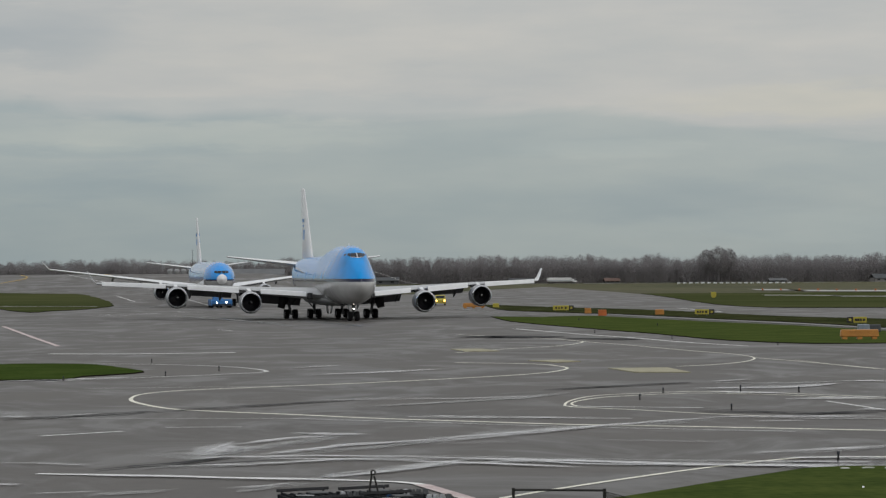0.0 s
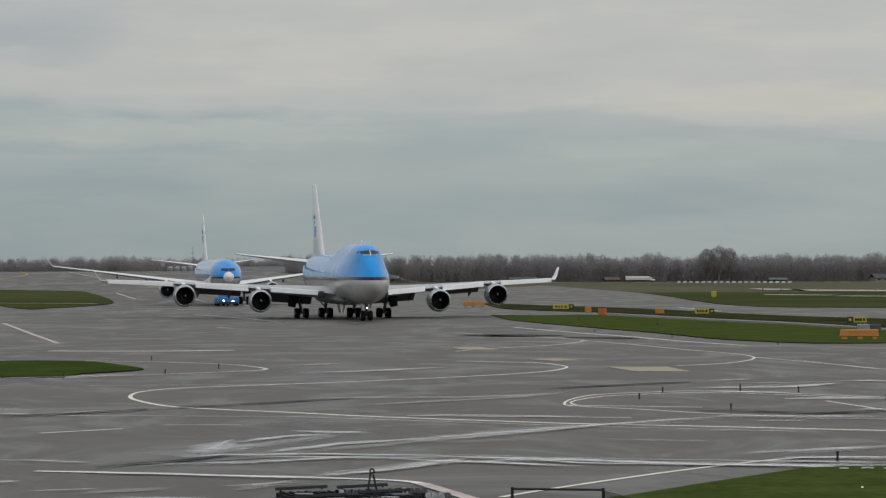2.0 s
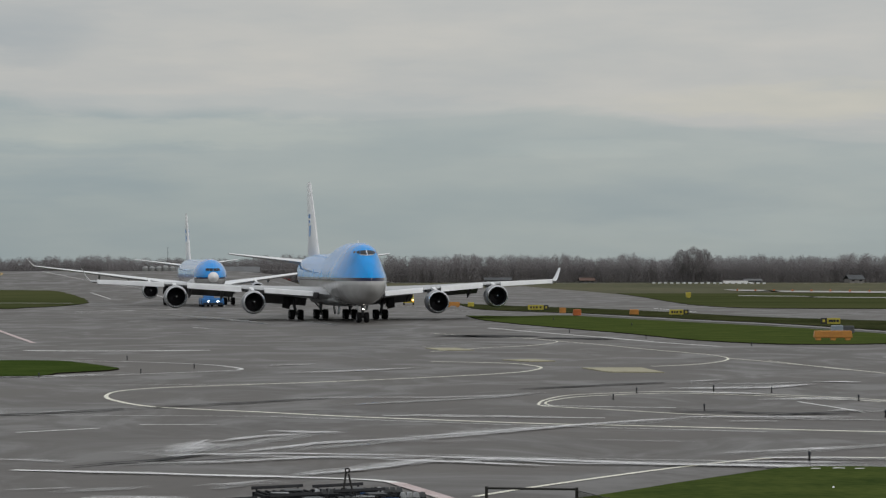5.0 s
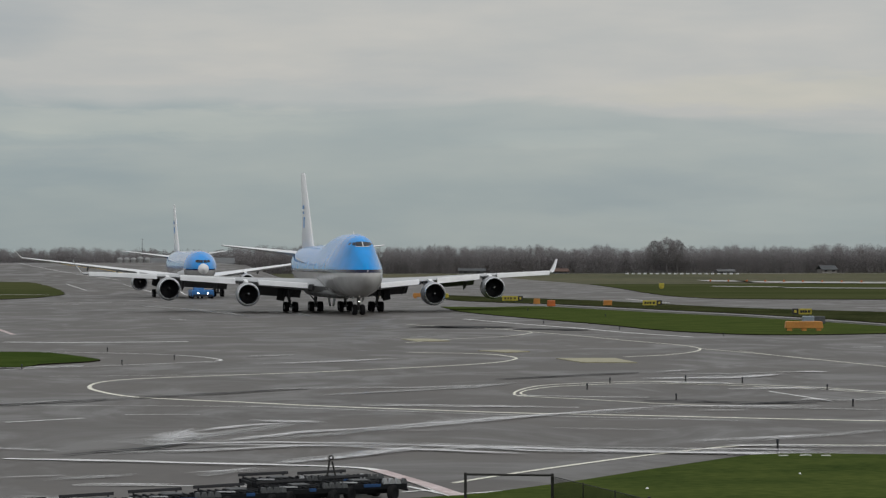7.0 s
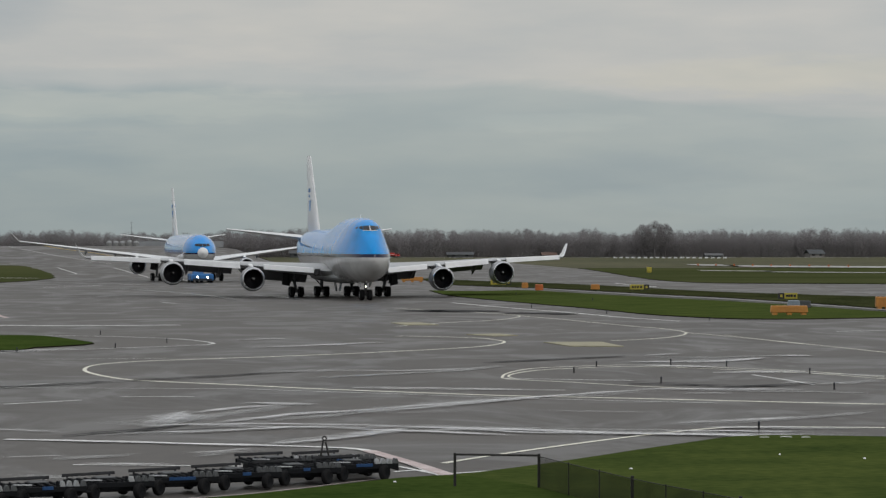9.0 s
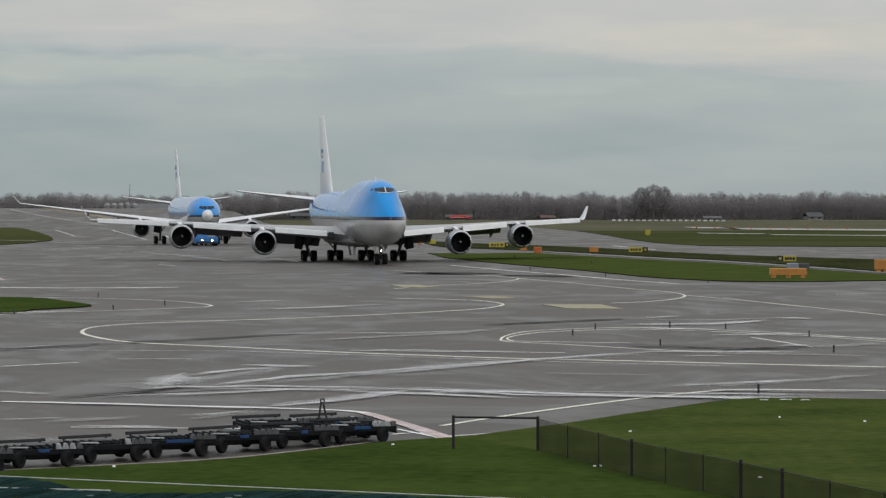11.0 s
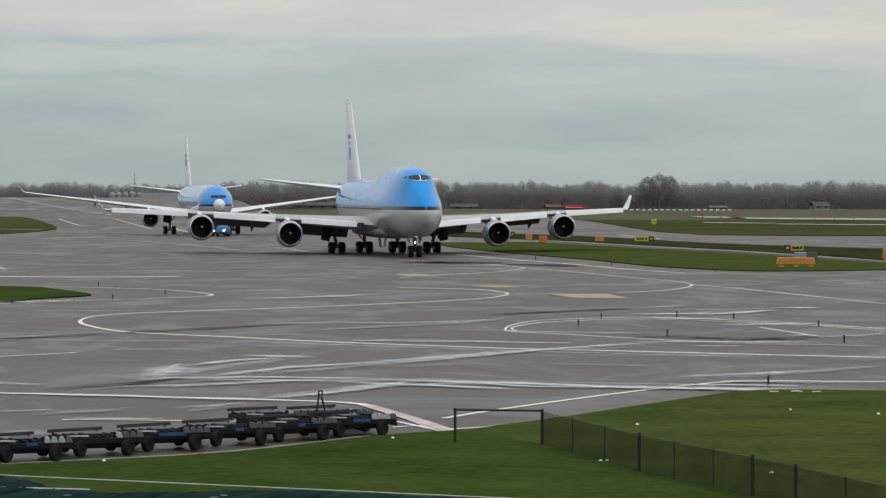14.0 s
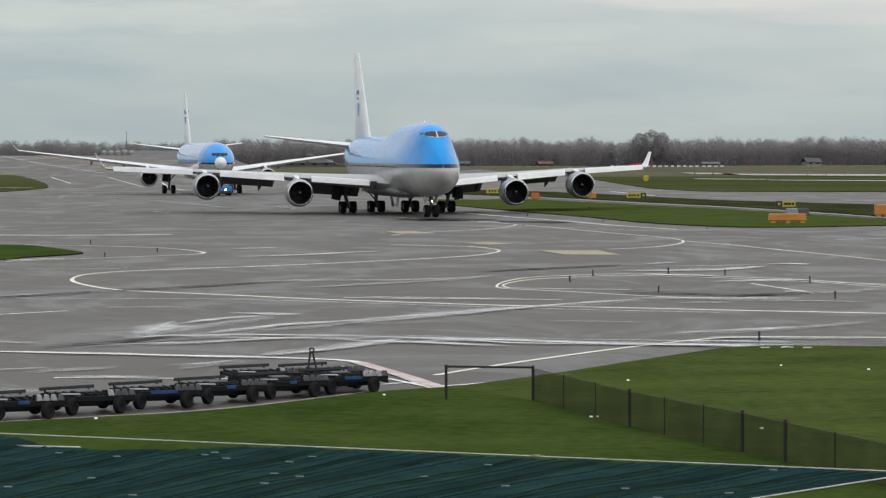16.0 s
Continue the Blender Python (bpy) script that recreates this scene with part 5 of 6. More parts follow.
def tow_tractor():
    tug = thing("tow_tractor", "low blue aircraft tow tractor with lit headlamps", "tow tractor")
    bm = bmesh.new()
    rings = []
    for z, x, y0, y1 in ((0.35, 1.7, -2.9, 3.6), (0.5, 1.85, -3.1, 3.7), (1.25, 1.85, -3.1, 3.7), (1.5, 1.75, -2.9, 3.6)):
        rings.append([Vector(p) for p in ((-x, y0, z), (-1.1, y0, z), (1.1, y0, z), (x, y0, z), (x, y1, z), (0.9, y1, z), (0.9, 1.2, z), (-0.9, 1.2, z), (-0.9, y1, z), (-x, y1, z))])
    loft(bm, rings)
    chassis = part("chassis", bm, TUG_BLUE, tug)
    bm = bmesh.new()
    rings = [[Vector(p) for p in ((-1.5, y0, z), (0.2, y0, z), (0.2, y1, z), (-1.5, y1, z))] for z, y0, y1 in ((1.5, -2.7, -0.9), (2.0, -2.6, -0.9), (2.55, -2.3, -1.0))]
    loft(bm, rings)
    cab = part("cab", bm, TUG_BLUE, tug)
    bm = bmesh.new()
    box(bm, (-0.65, -2.5, 2.2), (1.4, 0.08, 0.5), rx=-24)
    box(bm, (0.21, -1.7, 2.2), (0.05, 1.1, 0.45))
    part("cab_window", bm, GLASS, cab, "dark cab glass")
    bm = bmesh.new()
    box(bm, (0, -3.1, 0.55), (3.3, 0.3, 0.35))
    part("bumper", bm, TUG_DARK, tug)
    for sx in (-1, 1):
        bulb(tug, (sx * 0.82, -3.18, 0.95), 0.125, LAMP, "lit white headlamp")
    tm = wheel_mesh(0.6, 0.5)
    for sx in (-1, 1):
        for y in (-1.7, 2.5):
            wh = share("wheel", tm, tug, pose(sx * 1.62, y, 0.6))
            rolling.append((wh, (sx * 1.62, y, 0.6), 0.6, tug))
    bm = bmesh.new()
    tube(bm, (-0.65, -1.7, 2.55), (-0.65, -1.7, 2.85), 0.12, 0.1, 12)
    part("beacon", bm, ORANGE, tug, "orange roof beacon")
    return tug


jumbo_jet = jumbo()
twin_jet = twin()
tug = tow_tractor()


# ---- far woods, houses ----
def crown_height(x):
    return 12.0 + 1.1 * noise.noise((x * 0.02, 3, 0)) + 1.6 * noise.noise((x * 0.07, 8, 0)) + (-0.7 if x < -110 else 0)


rnd = random.Random(5)
gen = np.random.default_rng(5)
tris = []
bm = bmesh.new()


def twigs(centres, lengths, widths, up):
    """Thin tapering twigs, most of them rising, as one array of triangles."""
    k = len(centres)
    d = gen.normal(size=(k, 3)) * (1 - up) + np.array([0, 0, 1.0]) * up
    d /= np.linalg.norm(d, axis=1)[:, None]
    side = np.cross(d, gen.normal(size=(k, 3)))
    side /= np.linalg.norm(side, axis=1)[:, None]
    side *= widths[:, None] / 2
    base, tip = centres - d * lengths[:, None] * 0.4, centres + d * lengths[:, None] * 0.6
    tris.append(np.stack([base - side, base + side, tip], axis=1))


x = -330.0
while x < 330:
    for row_y in (1288, 1298, 1308, 1318, 1328):
        h = crown_height(x) * rnd.uniform(0.86, 1.05)
        cx, cy = x + rnd.uniform(-2, 2), row_y + rnd.uniform(-4, 4)
        tube(bm, (cx, cy, -0.2), (cx, cy, h * 0.6), 0.17, 0.06, 5)
        rx = rnd.uniform(1.8, 3.1)
        k = 620
        d = gen.normal(size=(k, 3))
        d /= np.linalg.norm(d, axis=1)[:, None]
        d *= (gen.uniform(0.1, 1.0, k) ** 0.45)[:, None]
        twigs(np.array([cx, cy, h * 0.58]) + d * np.array([rx, rx, h * 0.4]), gen.uniform(0.5, 1.3, k), gen.uniform(0.06, 0.15, k), 0.45)
        k = 260
        low = np.stack([cx + gen.uniform(-2.7, 2.7, k), cy + gen.uniform(-3, 3, k), gen.uniform(0.0, h * 0.6, k)], axis=1)
        twigs(low, gen.uniform(0.8, 1.8, k), gen.uniform(0.16, 0.34, k), 0.6)
    x += 3.3
pts = np.concatenate(tris).reshape(-1, 3)
woods = bpy.data.meshes.new("winter_woods")
woods.from_pydata(pts, [], np.arange(len(pts)).reshape(-1, 3))
woods.materials.append(BARK)
tagged(new("winter_woods", woods), "belt of bare brown winter trees along the horizon", "woods", kind="stuff")
tagged(new("tree_trunks", finish("tree_trunks", bm, BARK_DARK, flip=False)), "thin trunks standing in the winter woods", "trunks", kind="stuff")
for tx, ty, th, tr in ((86.6, 1282, 14.0, 3.7), (91.3, 1278, 15.4, 4.3), (96.0, 1283, 14.2, 3.8)):
    rt = random.Random(int(tx))
    tree = thing("tree", "tall rounded bare winter tree rising above the woods", "tree", pose(tx, ty, -0.12), group="tall trees above the woods")
    b1, b2 = bmesh.new(), bmesh.new()
    tube(b1, (0, 0, 0), (0, 0, th * 0.6), 0.4, 0.18, 8)
    for i in range(7):
        a = i * 0.9
        tube(b1, (0, 0, th * 0.35), (math.cos(a) * tr * 0.6, math.sin(a) * tr * 0.6, th * 0.75), 0.16, 0.05, 5)
    for i in range(3200):
        d = Vector((rt.gauss(0, 1), rt.gauss(0, 1), rt.gauss(0, 1))).normalized() * rt.uniform(0.2, 1.0) ** 0.45
        c = Vector((d.x * tr, d.y * tr, th * 0.62 + d.z * th * 0.38))
        way = (Vector((d.x, d.y, d.z + 0.6)) + Vector((rt.gauss(0, 0.5), rt.gauss(0, 0.5), rt.gauss(0, 0.5)))).normalized() * rt.uniform(0.4, 1.0)
        o = way.cross(Vector((rt.uniform(-1, 1), rt.uniform(-1, 1), 0.3))).normalized() * rt.uniform(0.05, 0.11)
        b2.faces.new([b2.verts.new(p) for p in (c - o, c + o, c + way)])
    part("trunk", b1, BARK, tree)
    part("crown", b2, BARK, tree, "bare twiggy crown", smooth=False)


def silo(x, y, r, h):
    t = thing("silo", "pale metal storage silo with a domed top", "silo", pose(x, y, -0.12), group="row of silos")
    b1 = bmesh.new()
    revolve(b1, [(0, r), (h * 0.3, r), (h * 0.31, r * 1.02), (h * 0.6, r), (h * 0.61, r * 1.02), (h * 0.88, r)], n=24, axis="z")
    part("shell", b1, SILO, t)
    b1 = bmesh.new()
    revolve(b1, [(h * 0.88, r * 1.04), (h * 0.95, r * 0.8), (h * 0.99, r * 0.4), (h, 0.05)], n=24, axis="z")
    part("dome", b1, SILO, t)


for i in range(5):
    silo(-132.5 + i * 2.7, 1190, 1.2, 7.2 + 0.3 * (i == 3))


def house(name, label, x, y, w, d, h, roof_h, wall, roof, rz=0, windows=3):
    t = thing(name, label, "building", pose(x, y, -0.12, 0, 0, rz))
    b1 = bmesh.new()
    loft(b1, [[Vector(p) for p in ((-w / 2, -d / 2, z), (w / 2, -d / 2, z), (w / 2, d / 2, z), (-w / 2, d / 2, z))] for z in (0, h)])
    part("wall", b1, wall, t)
    b1 = bmesh.new()
    o = 0.4
    loft(b1, [[Vector((x0, yy, zz)) for yy, zz in ((-d / 2 - o, h - 0.15), (0, h + roof_h), (d / 2 + o, h - 0.15), (d / 2 + o, h - 0.4), (0, h + roof_h - 0.3), (-d / 2 - o, h - 0.4))] for x0 in (-w / 2 - o, w / 2 + o)])
    part("roof", b1, roof, t)
    for i in range(windows):
        b1 = bmesh.new()
        box(b1, (-w / 2 + w * (i + 0.5) / windows, -d / 2 - 0.02, h * 0.55), (min(1.4, w / windows * 0.5), 0.12, h * 0.3))
        part("window", b1, GLASS, t)


house("shed", "long low grey metal farm shed near the silos", -105, 1200, 34, 14, 4.8, 2.2, SHED, SHED_ROOF, 4, 6)
house("shed", "dark low barn between the bare trees", 8, 1276, 11, 6, 1.4, 0.9, SHED, SHED, 0, 2)
house("house", "small pale farmhouse with a red tiled roof", 46, 1284, 6, 5, 1.2, 1.0, SHED, ROOF_TILE, 8, 3)
house("shed", "small pale-roofed hut in front of the woods", 116, 1274, 7, 5, 1.1, 0.6, SHED, SHED_ROOF, 0, 2)
house("house", "small pale house with a dark roof before the woods", 160, 1281, 7, 5, 1.7, 1.6, PALE_WALL, SHED, 20, 2)
house("house", "small pale house with a red tiled roof", 196, 1284, 7, 6, 1.5, 1.1, PALE_WALL, ROOF_TILE, 0, 3)
house("shed", "long low shed with pale roof in the woods", -55, 1281, 20, 6, 1.9, 1.2, SHED, SHED, 0, 4)
mast = thing("radio_mast", "thin grey radio mast above the trees", "mast", pose(-134, 1290, -0.12))
bm = bmesh.new()
tube(bm, (0, 0, 0), (0, 0, 15.2), 0.14, 0.06, 8)
for zz in (9, 11, 13, 15):
    tube(bm, (-0.5, 0, zz), (0.5, 0, zz), 0.06, n=6)
part("pole", bm, STEEL, mast)

# row of white runway boards
bbm = bmesh.new()
box(bbm, (0, 0, 0.42), (1.3, 0.25, 0.5))
for sx in (-1, 1):
    tube(bbm, (sx * 0.5, 0, -0.1), (sx * 0.5, 0, 0.3), 0.04, n=6)
board_me = finish("marker_board", bbm, WHITE_GLOSS)
for i in range(19):
    ob = new("marker_board", board_me)
    ob.matrix_basis = pose(69.5 + i * 2.33, 1195 - i * 1.2, -0.12)
    tagged(ob, "low white marker board in a row on the field", "marker", "row of white marker boards")

# ---- taxiway furniture ----
def block(name, label, category, x, y, w, d, h, mats, group="", legs=True, rz=0, z=0.08):
    t = thing(name, label, category, pose(x, y, z, 0, 0, rz), group)
    b1 = bmesh.new()
    lift = 0.22 if legs else 0
    box(b1, (0, 0, lift + h / 2), (w, d, h), top=0.96)
    for i in range(1, 4):
        box(b1, (-w / 2 + w * i / 4, 0, lift + h / 2), (0.07, d + 0.05, h * 0.9))
    part("body", b1, mats, t)
    if legs:
        n = 3 if w > 2 else 2
        for i in range(n):
            b1 = bmesh.new()
            box(b1, (-w / 2 + 0.4 + (w - 0.8) * i / (n - 1), 0, 0.12), (0.45, d * 0.9, 0.26))
            part("foot", b1, mats, t)
    return t


OB = "long orange plastic barrier block on the grass"
block("barrier", OB, "barrier", 32.42, 277.5, 3.5, 0.8, 0.66, ORANGE, "orange barriers")
block("barrier", OB, "barrier", -5.0, 507, 3.7, 0.9, 0.66, ORANGE, "orange barriers", rz=3, z=0.0)
block("barrier", "small yellow block beside the path", "barrier", -1.3, 511, 1.1, 0.8, 0.75, SIGN_YELLOW, "", False, z=0.0)
block("barrier", "small weathered orange block beside the path", "barrier", 13.6, 416, 1.15, 0.8, 0.85, ORANGE_RED, "orange barriers", False)
block("barrier", "small amber block beside the path", "barrier", 12.2, 437, 0.95, 0.8, 0.8, ORANGE, "", False)
block("barrier", "small orange block beside the path", "barrier", 21.8, 423, 1.25, 0.8, 0.75, ORANGE, "orange barriers", False)
block("cabinet", "grey steel equipment cabinet in the grass", "cabinet", 36.2, 306, 1.2, 0.9, 0.8, CABINET, "equipment cabinets", False)
block("cabinet", "grey steel equipment cabinet in the grass", "cabinet", 37.45, 307, 1.2, 0.9, 0.75, SHED, "equipment cabinets", False)
block("barrier", "round-edged orange marker box on the grass", "barrier", 44.7, 301, 1.6, 0.7, 1.05, ORANGE, "orange barriers", True)
block("barrier", "small pale yellow box far on the grass", "barrier", 44.9, 645, 1.1, 0.7, 1.0, SIGN_YELLOW, "", True)


def sign(x, y, w, h, dark, label):
    """Taxiway sign: face, dark panel, unreadable lettering as bars, legs."""
    t = thing("taxiway_sign", label, "sign", pose(x, y, 0.08), "taxiway signs")
    b1 = bmesh.new()
    box(b1, (0, 0, 0.2 + h / 2), (w, 0.22, h))
    face = part("panel", b1, SIGN_YELLOW, t)
    b1 = bmesh.new()
    box(b1, (dark * (w / 2 + 0.38), 0, 0.2 + h / 2), (0.72, 0.22, h))
    part("dark_panel", b1, SIGN_BLACK, t, "black sign panel")
    for k, wd in ((-0.3, 0.28), (-0.12, 0.22), (0.06, 0.26), (0.3, 0.3)):
        b1 = bmesh.new()
        box(b1, (k * w, -0.125, 0.2 + h / 2), (wd, 0.03, h * 0.42))
        part("lettering_bar", b1, SIGN_BLACK, face)
    b1 = bmesh.new()
    box(b1, (dark * (w / 2 + 0.38), -0.125, 0.2 + h / 2), (0.28, 0.03, h * 0.45))
    part("lettering_bar", b1, SIGN_YELLOW, t)
    for sx in (-1, 1):
        b1 = bmesh.new()
        tube(b1, (sx * w * 0.35, 0, -0.02), (sx * w * 0.35, 0, 0.25), 0.05, n=8)
        part("leg", b1, STEEL, t)


sign(40.6, 346, 1.5, 0.66, -1, "yellow and black taxiway sign standing in the grass")
sign(27.0, 412, 1.9, 0.68, 1, "yellow and black taxiway sign beside the path")
sign(8.7, 458, 2.4, 0.72, 1, "yellow and black taxiway sign at the taxiway corner")

# edge lights
lbm = bmesh.new()
tube(lbm, (0, 0, -0.02), (0, 0, 0.025), 0.075, 0.065, 12)
tube(lbm, (0, 0, 0.02), (0, 0, 0.22), 0.042, 0.042, 10)
post_me = finish("post", lbm, SIGN_BLACK)
lbm = bmesh.new()
revolve(lbm, [(0.2, 0.042), (0.215, 0.052), (0.29, 0.055), (0.325, 0.04), (0.335, 0.01)], n=14, axis="z")
lens_me = finish("lens", lbm, TUG_DARK)
for i, (px, py, s) in enumerate(((7.0, 157.4, 1), (8.6, 165.1, 1), (12.9, 167.1, 1.15), (15.9, 165.5, 1), (19.4, 156.1, 1), (18.5, 139.4, 1.1), (11.7, 108.9, 1.1), (10.8, 145.9, 1), (-21.5, 194.8, 1),
                                 (-19.0, 204.4, 1), (-25.6, 222.1, 1), (-26.9, 187.2, 1), (9.5, 381, 1.3), (17.5, 345, 1.2), (15.8, 285, 1), (9.4, 312, 1.1), (23.6, 262, 1))):
    lt = thing("edge_light", "short dark taxiway edge light on a thin stem", "light", pose(px, py, 0.02) @ Matrix.Diagonal((s * 0.85, s * 0.85, s * 0.9, 1)), "taxiway edge lights")
    share("post", post_me, lt, pose(0, 0, 0))
    share("lens", lens_me, lt, pose(0, 0, 0), "dark glass lens")

# low lamps along the far runway edge
abm = bmesh.new()
box(abm, (0, 0, 0.25), (0.5, 0.3, 0.5), top=0.8)
red_lamp = finish("runway_lamp", abm, ORANGE_RED)
for i in range(9):
    ob = new("runway_lamp", red_lamp)
    ob.matrix_basis = pose(72 + i * 4.6, 838 - i * 5.0, 0.06 if i < 5 else 0.06)
    tagged(ob, "small red-orange lamp at the runway edge", "lamp", "runway edge lamps")

# small pale stones and markers in the near grass
sbm = bmesh.new()
box(sbm, (0, 0, 0.02), (0.1, 0.07, 0.045), top=0.6)
stone_me = finish("marker_stone", sbm, WHITE_GLOSS)
for px, py in ((8.0, 73.8), (4.0, 77.0), (10.9, 95.0), (13.4, 93.2), (5.7, 89.0), (-1.4, 84.0), (-8.6, 76.9), (4.15, 77.05)):
    ob = new("pale_litter", stone_me)
    ob.matrix_basis = pose(px, py, 0.1, 0, 0, px * 40)
    tagged(ob, "small scrap of white litter in the grass", "litter", "litter in the grass")
for px, py, rz in ((11.3, 103.3, 0), (12.0, 103.5, 40), (12.15, 103.5, -40), (12.75, 103.3, 5)):
    b1 = bmesh.new()
    box(b1, (0, 0, 0.03), (0.34, 0.03, 0.03), rz=0, top=0.8)
    ob = new("pale_strip", finish("pale_strip", b1, WHITE_PAINT))
    ob.matrix_basis = pose(px, py, 0.1, 0, 0, rz)
    tagged(ob, "short white ground strip at the grass edge", "marker", "white strips at the grass edge")


# ---- container dollies ----
def dolly(blue, bright):
    """Roller-deck dolly: blue is the length of its blue panel, bright the number of pale steel teeth."""
    t = thing("container_dolly", "empty dark steel container dolly with rollers, parked in a row", "dolly", None, "row of parked dollies")
    b1 = bmesh.new()
    for y in (-0.74, 0.72):
        box(b1, (0, y, 0.41), (2.15, 0.1, 0.14))
    for xx in (-1.0, -0.35, 0.35, 1.0):
        box(b1, (xx, 0, 0.42), (0.1, 1.5, 0.09))
    box(b1, (-0.05, -0.1, 0.29), (1.8, 0.7, 0.2))
    part("frame", b1, CART_DARK, t, "dark welded frame")
    for k in range(9):
        share("roller", ROLLER, t, pose(-0.92 + k * 0.22, 0, 0.49))
    b1 = bmesh.new()
    box(b1, (-0.35, 0.76, 0.6), (1.5, 0.05, 0.08), rx=-18, ry=-1.5)
    for xx in (-0.95, 0.25):
        box(b1, (xx, 0.76, 0.52), (0.05, 0.04, 0.14))
    part("side_rail", b1, CART_STEEL, t, "raised steel side rail")
    b1 = bmesh.new()
    box(b1, (0.0, 0.35, 0.535), (0.5, 0.5, 0.02), rx=1.5)
    part("deck_plate", b1, CART_TOOTH, t, "scuffed steel deck plate")
    b1 = bmesh.new()
    box(b1, (-0.62, -0.6, 0.535), (0.5, 0.12, 0.03), ry=2)
    part("edge_strip", b1, CART_BRIGHT, t, "pale steel strip")
    if blue:
        b1 = bmesh.new()
        box(b1, (0.02, -0.8, 0.45), (blue, 0.04, 0.09))
        part("panel", b1, CART_BLUE, t, "blue painted side panel")
    b1 = bmesh.new()
    tube(b1, (0.3, -0.7, 0.46), (0.3, -0.7, 0.63), 0.035, n=8)
    part("stop_pin", b1, CART_DARK, t)
    for k in range(4):
        b1 = bmesh.new()
        rings = [[Vector((0.44 + k * 0.19 + q * sc, yy, 0.47 + h)) for q, h in ((-0.075, 0), (0.075, 0), (0.03, 0.15), (-0.03, 0.15))] for yy, sc in ((-0.78, 1), (-0.55, 0.9))]
        loft(b1, rings)
        part("stop_tooth", b1, CART_BRIGHT if k < bright else CART_TOOTH, t)
    for xx in (-0.72, 0.72):
        b1 = bmesh.new()
        tube(b1, (xx * 0.9, -0.8, 0.245), (xx * 0.9, 0.8, 0.245), 0.04, n=8)
        box(b1, (xx * 0.9, 0, 0.32), (0.25, 0.9, 0.12))
        part("axle", b1, CART_DARK, t)
        for y in (-0.72, 0.72):
            share("wheel", CART_WHEEL, t, pose(xx * 0.9, y * 1.06, 0.225, 0, 0, -52))
    b1 = bmesh.new()
    tube(b1, (1.0, -0.12, 0.32), (1.35, 0, 0.24), 0.035, n=8)
    tube(b1, (1.0, 0.12, 0.32), (1.35, 0, 0.24), 0.035, n=8)
    part("tow_bar", b1, CART_DARK, t)
    return t


CART_WHEEL = wheel_mesh(0.225, 0.17, hub=CART_DARK)
rbm = bmesh.new()
tube(rbm, (0, -0.66, 0), (0, 0.66, 0), 0.035, n=8)
ROLLER = finish("roller", rbm, CART_DARK)
for i, (blue, bright) in enumerate(((0.5, 3), (0.2, 0), (0.25, 0), (0.75, 0), (0.0, 1), (0.3, 3), (0.5, 2), (0.0, 0))):
    dolly(blue, bright).matrix_basis = pose(-2.6 - 1.64 * i, 86.35 - 1.62 * i, 0.02, 0, 0, 22 + (i * 37 % 5) - 2)
for px, py, rz, blue in ((-5.0, 87.6, 18, 0.0), (-3.3, 88.3, 20, 0.4)):
    dolly(blue, 1).matrix_basis = pose(px, py, 0.02, 0, 0, rz)
hitch = thing("raised_tow_bar", "upright black tow bar with a ring on a dolly", "tow bar", pose(-3.55, 87.4, 0.42))
bm = bmesh.new()
tube(bm, (-0.14, 0, 0.0), (-0.04, 0, 0.66), 0.028, n=8)
tube(bm, (0.17, 0.05, 0.0), (0.03, 0, 0.62), 0.028, n=8)
part("bar", bm, POST, hitch)
bm = bmesh.new()
for i in range(12):
    a, b = 2 * math.pi * i / 12, 2 * math.pi * (i + 1) / 12
    tube(bm, (math.cos(a) * 0.06, 0, 0.72 + math.sin(a) * 0.06), (math.cos(b) * 0.06, 0, 0.72 + math.sin(b) * 0.06), 0.026, n=6)
part("ring", bm, POST, hitch)


# ---- fence and shade net ----
fence = thing("fence", "low fence of dark posts with brown windbreak mesh, open gate frame", "fence")
line = [(2.68, 82.2), (3.4, 79.5), (4.1, 76.9), (4.8, 74.3), (5.5, 72.2), (6.25, 70.2), (6.95, 68.2), (7.65, 65.9), (8.4, 63.4), (9.2, 60.8), (10.0, 58.2)]
for i, (px, py) in enumerate([(0.32, 82.6)] + line):
    b1 = bmesh.new()
    strong = i in (0, 1, 4, 7, 8)
    box(b1, (px, py, 0.56), (0.08 if strong else 0.03, 0.08 if strong else 0.03, 0.98 if strong else 0.9))
    part("post", b1, POST, fence)
b1 = bmesh.new()
tube(b1, (0.3, 82.6, 1.0), (2.7, 82.2, 1.0), 0.03, n=8)
part("gate_rail", b1, POST, fence, "bare top rail of the gate frame")
for (ax, ay), (bx, by) in zip(line, line[1:]):
    b1 = bmesh.new()
    d = Vector((bx - ax, by - ay))
    box(b1, ((ax + bx) / 2, (ay + by) / 2, 0.52), (d.length, 0.012, 0.86), rz=math.degrees(math.atan2(d.y, d.x)))
    part("mesh_panel", b1, FENCE_NET, fence, "see-through brown mesh panel")
    b1 = bmesh.new()
    tube(b1, (ax, ay, 0.97), (bx, by, 0.97), 0.012, n=6)
    part("top_wire", b1, POST, fence)

net = thing("shade_net", "stretched dark green shade net canopy on posts with white edge rope", "net canopy")
far_a, far_b = Vector((-9.0, 49.1)), Vector((6.75, 42.1))
near_b = Vector((3.0, 37.8))
u = (far_b - far_a)


def net_z(x, y):
    return 2.425 + 0.03 * noise.noise((x * 0.5, y * 0.7, 2))


